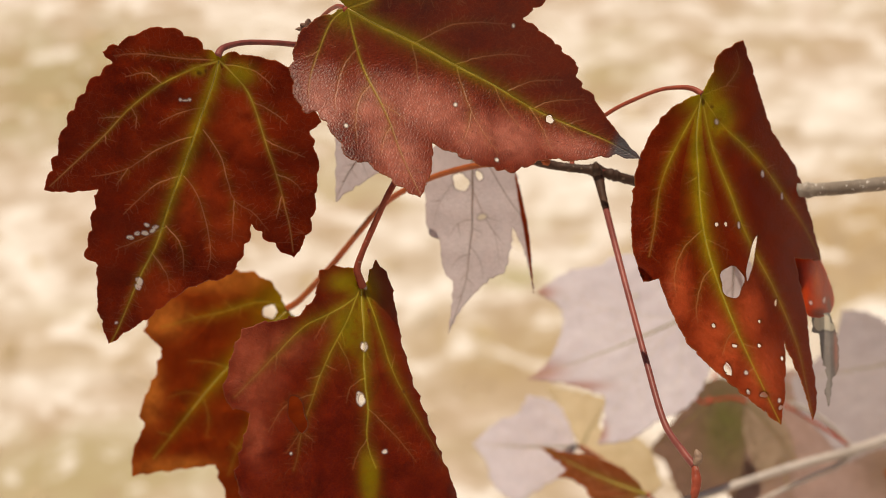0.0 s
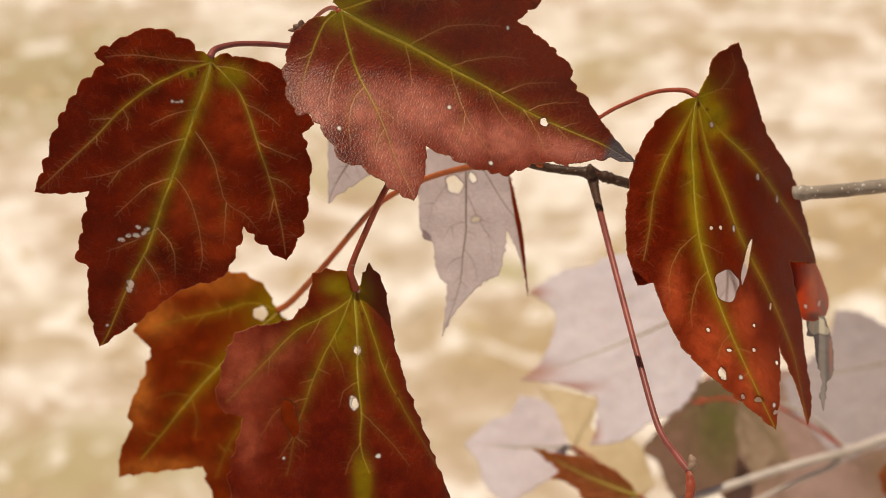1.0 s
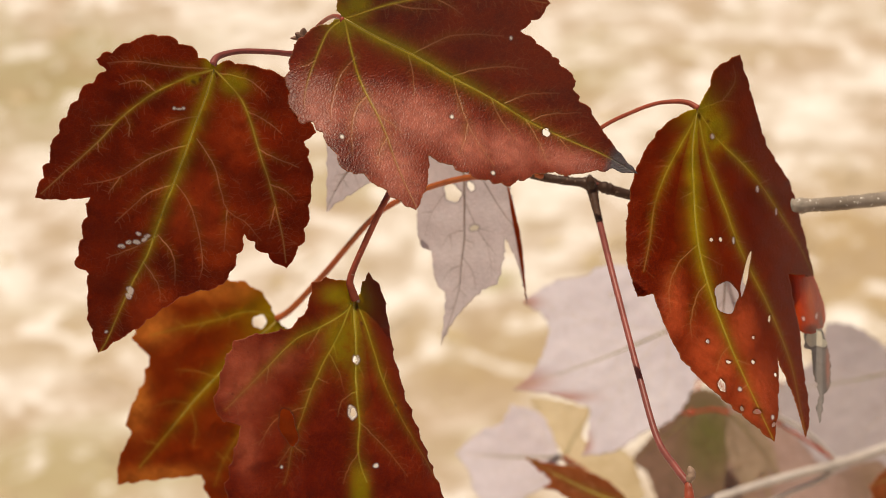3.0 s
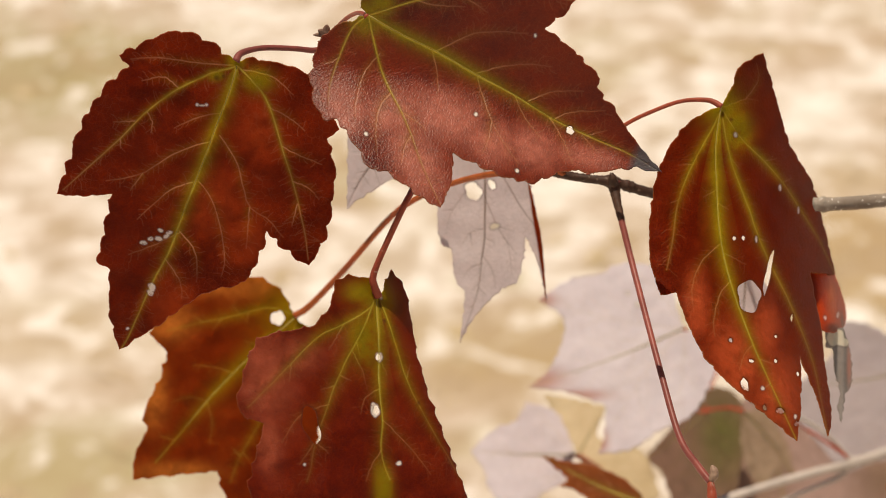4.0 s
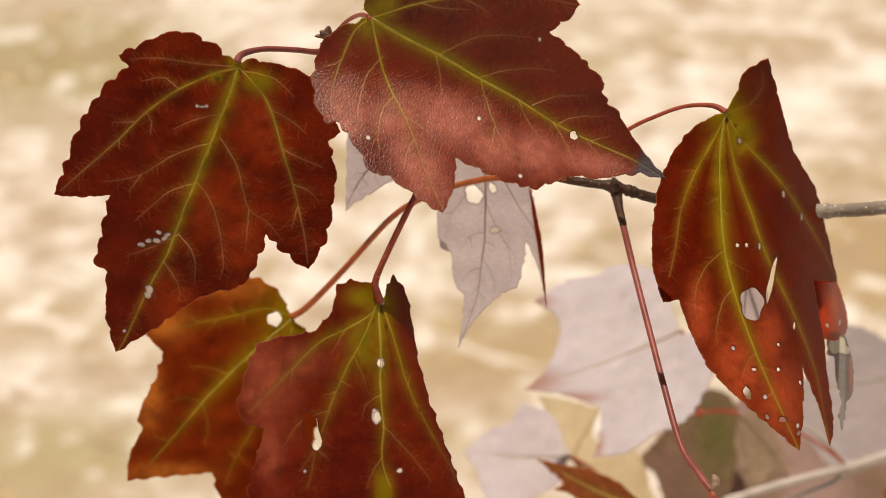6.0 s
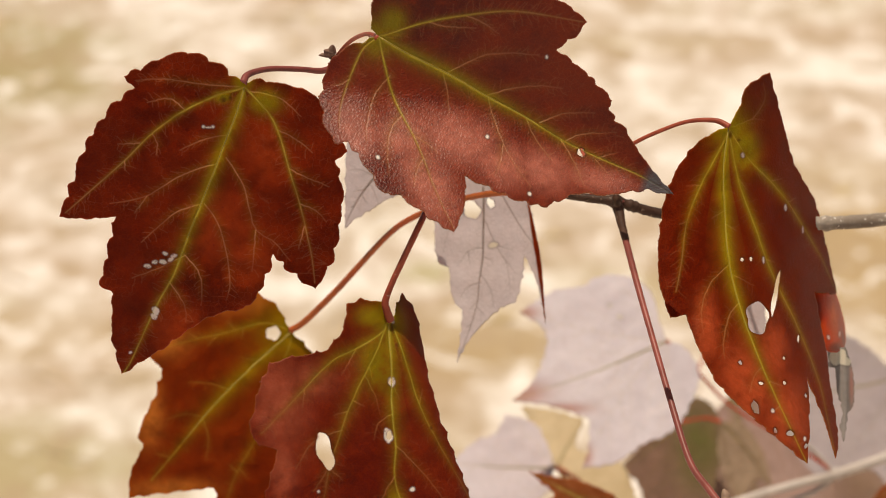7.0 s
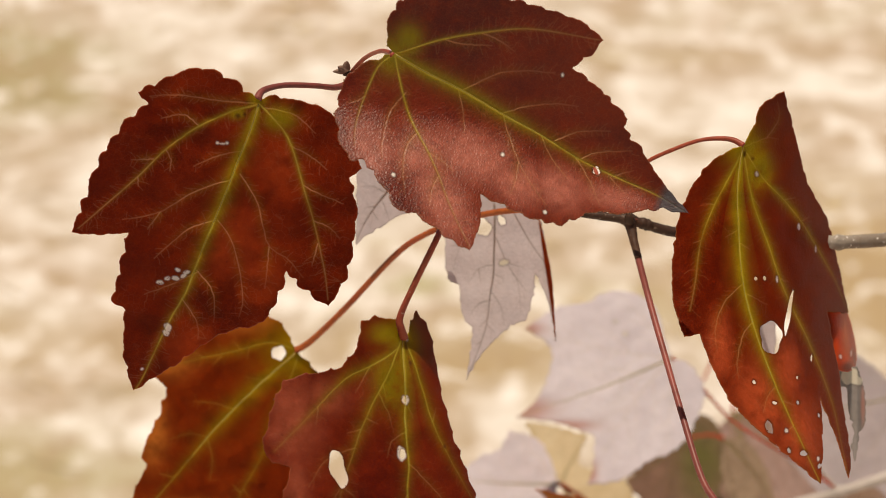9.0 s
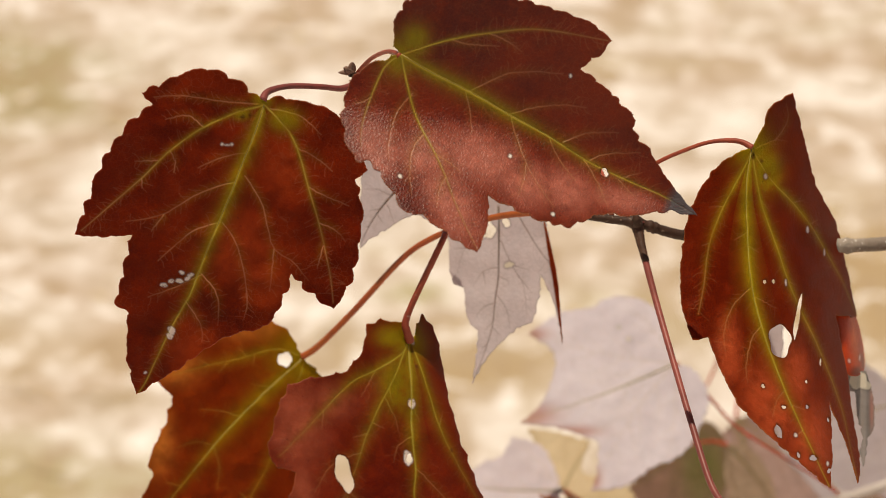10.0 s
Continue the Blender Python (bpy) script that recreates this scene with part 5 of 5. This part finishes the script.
PALE_SWING = [
    (0.0, 0.44, 0.65, 0.09), (0.5, 0.35, 0.34, -0.07), (1.0, 0.16, 0.28, 0.27), (1.5, 0.13, 0.02, 0.59), (2.0, 0.60, -0.50, 1.19), (2.5, 0.70, -0.50, 1.05), (4.0, 0.28, 0.09, 0.27), (4.5, 0.14, -0.13, 0.24), (5.0, 0.09, -0.29, 0.74), (5.5, 0.00, 0.00, 0.00), (5.7, 0.12, -0.04, -0.05), (6.8, 0.06, 0.17, 0.48), (7.0, 0.24, 0.25, 0.14), (7.5, -0.09, 0.49, 0.20), (8.0, 0.04, -0.01, 0.28), (8.5, -0.17, 0.28, 0.01), (9.0, 0.10, 0.35, 0.01), (9.5, 0.15, -0.15, 0.97), (10.0, 0.64, -0.24, 1.06),
]


RED, PALE = "red leaves in front", "pale leaves behind"
FINE = dict(step=0.22, web=0.16)
leaf_broad = leaf(LEAF_BROAD, [mat_broad, mat_under], mat_vein,
                  "broad dark red maple leaf with yellow veins and pale scars", 3, mat_stalk, (0.9, 0.8), group=RED, halo=(3.2, 3.0), others=0.4, tooth=1.15, gap=6.2, **FINE)
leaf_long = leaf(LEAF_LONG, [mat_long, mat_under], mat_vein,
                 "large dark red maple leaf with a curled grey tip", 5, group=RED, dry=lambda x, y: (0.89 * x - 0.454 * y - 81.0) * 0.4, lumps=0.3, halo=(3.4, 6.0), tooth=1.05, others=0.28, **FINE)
leaf_torn = leaf(LEAF_TORN, [mat_torn, mat_under], mat_vein,
                 "hanging red-brown maple leaf with torn holes", 7, stalk=(0.95, 0.85), group=RED, halo=(4.2, 7.0), others=0.75, **FINE)
leaf_amber = leaf(LEAF_AMBER, [mat_amber, mat_under], mat_vein,
                  "orange-red maple leaf with a round hole by its stalk", 11, mat_petiole_amber, stalk=(0.9, 0.95), group=RED, halo=(5.2, 13.0), vein_size=0.3, others=0.8, **FINE)

leaf_folded = leaf(LEAF_FOLDED, [mat_folded, mat_under], mat_vein,
                   "red maple leaf folded along its midrib, riddled with small holes", 13, group=RED, halo=(3.8, 7.0), others=0.6, tooth=0.5, **FINE)
blade("curled_lobe", LEAF_FOLDED, LEAF_FOLDED["curl_relief"], [mat_curl, mat_under], leaf_folded, 17, tooth=0.2, edge_key="curl", label="glowing orange-red curled lobe")
blade("dry_tip", LEAF_FOLDED, LEAF_FOLDED["crisp_relief"], [mat_crisp, mat_crisp], leaf_folded, 19, tooth=0.5, gap=3.0, edge_key="crisp", label="shrivelled grey dry tip")

leaf_pale = leaf(LEAF_PALE, [mat_under, mat_broad], mat_vein_dark,
                 "hanging maple leaf showing its pale lilac underside", 23, group=PALE, tooth=0.5, gap=4.0, lumps=0.3)
blade("folded_edge", LEAF_PALE, lambda x, y: LEAF_PALE["relief"](x, y) + 0.6, [mat_broad, mat_under], leaf_pale, 27, tooth=0.1, edge_key="sliver", label="dark red upper face turned over at the margin")
leaf(LEAF_PALE_SMALL, [mat_under, mat_broad], mat_vein_dark, "pale lilac maple leaf half hidden behind red ones", 29, group=PALE, tooth=0.6, lumps=0.3)
leaf(LEAF_SHADED, [mat_under, mat_broad], mat_vein_dark, "small pale lilac maple leaf behind the folded red one", 71, group=PALE, tooth=0.6, lumps=0.3, step=0.4)
LOW = dict(group=PALE, step=0.55, tooth=0.7, lumps=0.35, vein_size=0.5)
leaf(LEAF_SILVER, [mat_silver, mat_broad], mat_vein_pale, "broad silvery maple leaf underside in full sun", 31, mat_petiole_bright, **LOW)
leaf(LEAF_SILVER_WIDE, [mat_silver_shaded, mat_broad], mat_vein_pale, "silvery maple leaf underside above a grey branch", 37, mat_petiole_bright, **LOW)
leaf(LEAF_SILVER_LOW, [mat_silver, mat_broad], mat_vein_pale, "small silvery maple leaf underside low on the branch", 41, mat_petiole_bright, **LOW)
leaf(LEAF_CREAM, [mat_cream, mat_cream], mat_vein_pale, "cream-yellow maple leaf lit by the sun", 43, mat_petiole_bright, **LOW)
leaf(LEAF_MAROON, [mat_maroon, mat_under], mat_vein, "maroon maple leaf seen nearly edge on", 47, mat_petiole_bright, **LOW)
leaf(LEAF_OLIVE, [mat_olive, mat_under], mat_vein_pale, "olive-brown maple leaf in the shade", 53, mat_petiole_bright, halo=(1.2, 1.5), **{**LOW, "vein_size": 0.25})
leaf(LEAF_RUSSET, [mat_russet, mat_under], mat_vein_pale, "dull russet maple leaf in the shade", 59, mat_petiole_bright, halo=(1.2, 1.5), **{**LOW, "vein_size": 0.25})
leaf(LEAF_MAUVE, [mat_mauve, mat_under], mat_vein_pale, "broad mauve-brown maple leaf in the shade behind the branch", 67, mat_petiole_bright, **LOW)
leaf(LEAF_CRIMSON, [mat_maroon, mat_under], mat_vein, "crimson maple leaf below the grey branch", 61, mat_petiole_bright, **LOW)

# ---------------------------------------------------------------- twigs
twig = tagged(new("twig"), "dark brown maple twig with a pale grey older end", "twig")
line = spline(TWIG, 24)
cut = int(len(line) * 0.72)
tube("young_wood", line[: cut + 1], [0.0008, 0.0010, 0.0012, 0.0015, 0.0017], mat_twig, twig, sides=14, wobble=0.07, knots=((0.685, 0.6, 0.014), (0.73, 0.3, 0.006), (0.75, 0.3, 0.006), (0.56, 0.2, 0.02), (0.0, 0.4, 0.02)))
tube("old_wood", line[cut:], [0.0018, 0.0020, 0.0022, 0.0026], mat_twig_old, twig, "pale grey rough bark", sides=14, wobble=0.06, knots=((0.28, 0.3, 0.03), (0.36, 0.25, 0.02)))
for k, (dx, dz, size) in enumerate(((-0.002, 0.002, 0.0016), (0.0005, 0.0035, 0.0019), (-0.0035, 0.0005, 0.0012))):
    p = np.array(TWIG[0])
    tube("bud", spline([p, p + (dx * 0.5, 0, dz * 0.5), p + (dx, -0.001, dz)], 6), [size * 0.4, size * 0.7, size * 0.5, 0.0001], mat_bud, twig, sides=8)
for at, size in ((0.640, 1.18), (0.652, 1.26), (0.664, 1.16)):
    k = int(len(line) * at)
    tube("growth_ring", line[k : k + 3], [0.0015 * size, 0.0016 * size], mat_bud, twig, "pale bark ring", sides=14)
joint = np.array(BARE_STALK[0])
tube("bud", spline([joint + (0.0, -0.001, 0.0), joint + (-0.0004, -0.002, 0.0022), joint + (-0.0009, -0.002, 0.0042)], 6), [0.0016, 0.0015, 0.0012, 0.0004], mat_twig, twig, sides=10, wobble=0.1)
stalk = tagged(new("bare_stalk"), "bare red leaf stalk hanging from the twig", "stalk")
tube("stem", spline(BARE_STALK, 12), [0.0017, 0.00105, 0.00095, 0.00092, 0.00095, 0.0010, 0.0011], mat_stalk, stalk, sides=12, knots=((0.0, 0.5, 0.03),))
tube("stalk_base", spline([BARE_STALK[0], BARE_STALK[1], tuple((np.array(BARE_STALK[1]) * 2 + BARE_STALK[2]) / 3)], 8), [0.0021, 0.0015, 0.0012, 0.00108], mat_twig, stalk, "dark brown swollen foot", sides=12, wobble=0.05)
tube("bud", spline([BUD[0], tuple((np.array(BUD[0]) + BUD[1]) / 2 + (0.0008, 0, 0)), BUD[1]], 8), [0.0008, 0.0014, 0.0012, 0.0003], mat_bud, stalk, sides=10, wobble=0.08)
tube("bud_scale", spline(SCALE_TIP, 8), [0.0009, 0.0015, 0.0012, 0.0003], mat_petiole, stalk, "dark red scale below the bud", sides=10, wobble=0.06)
branch = tagged(new("grey_branch"), "weathered pale grey branch with two thin side shoots", "branch")
tube("limb", spline(GREY_BRANCH, 14), [0.0016, 0.0017, 0.0019, 0.0022, 0.0024], mat_branch, branch, sides=14, wobble=0.05, knots=((0.6, 0.3, 0.02),))
tube("shoot", spline(SIDE_SHOOT, 10), [0.0012, 0.0010, 0.0008], mat_branch, branch, sides=10, wobble=0.05)
tube("shoot", spline(FORK_SHOOT, 10), [0.0013, 0.0011, 0.0009], mat_branch, branch, sides=10, wobble=0.05)


# ---------------------------------------------------------------- what moves: leaves that swing on their stalks


def swing(thing, pivot, rows):
    rest = thing.matrix_world.copy()
    p = Vector(pivot)
    poses = []
    for t, ax, ay, az in rows:
        turn = Vector((radians(ax), radians(ay), radians(az)))
        q = Matrix.Rotation(turn.length, 4, turn.normalized()) if turn.length > 1e-9 else Matrix.Identity(4)
        poses.append((t, Matrix.Translation(p) @ q @ Matrix.Translation(-p) @ rest))
    walk(thing, poses)


def motions():
    swing(leaf_torn, TORN_PIVOT, TORN_SWING)
    swing(leaf_amber, AMBER_PIVOT, AMBER_SWING)
    swing(leaf_pale, PALE_PIVOT, PALE_SWING)


motions()
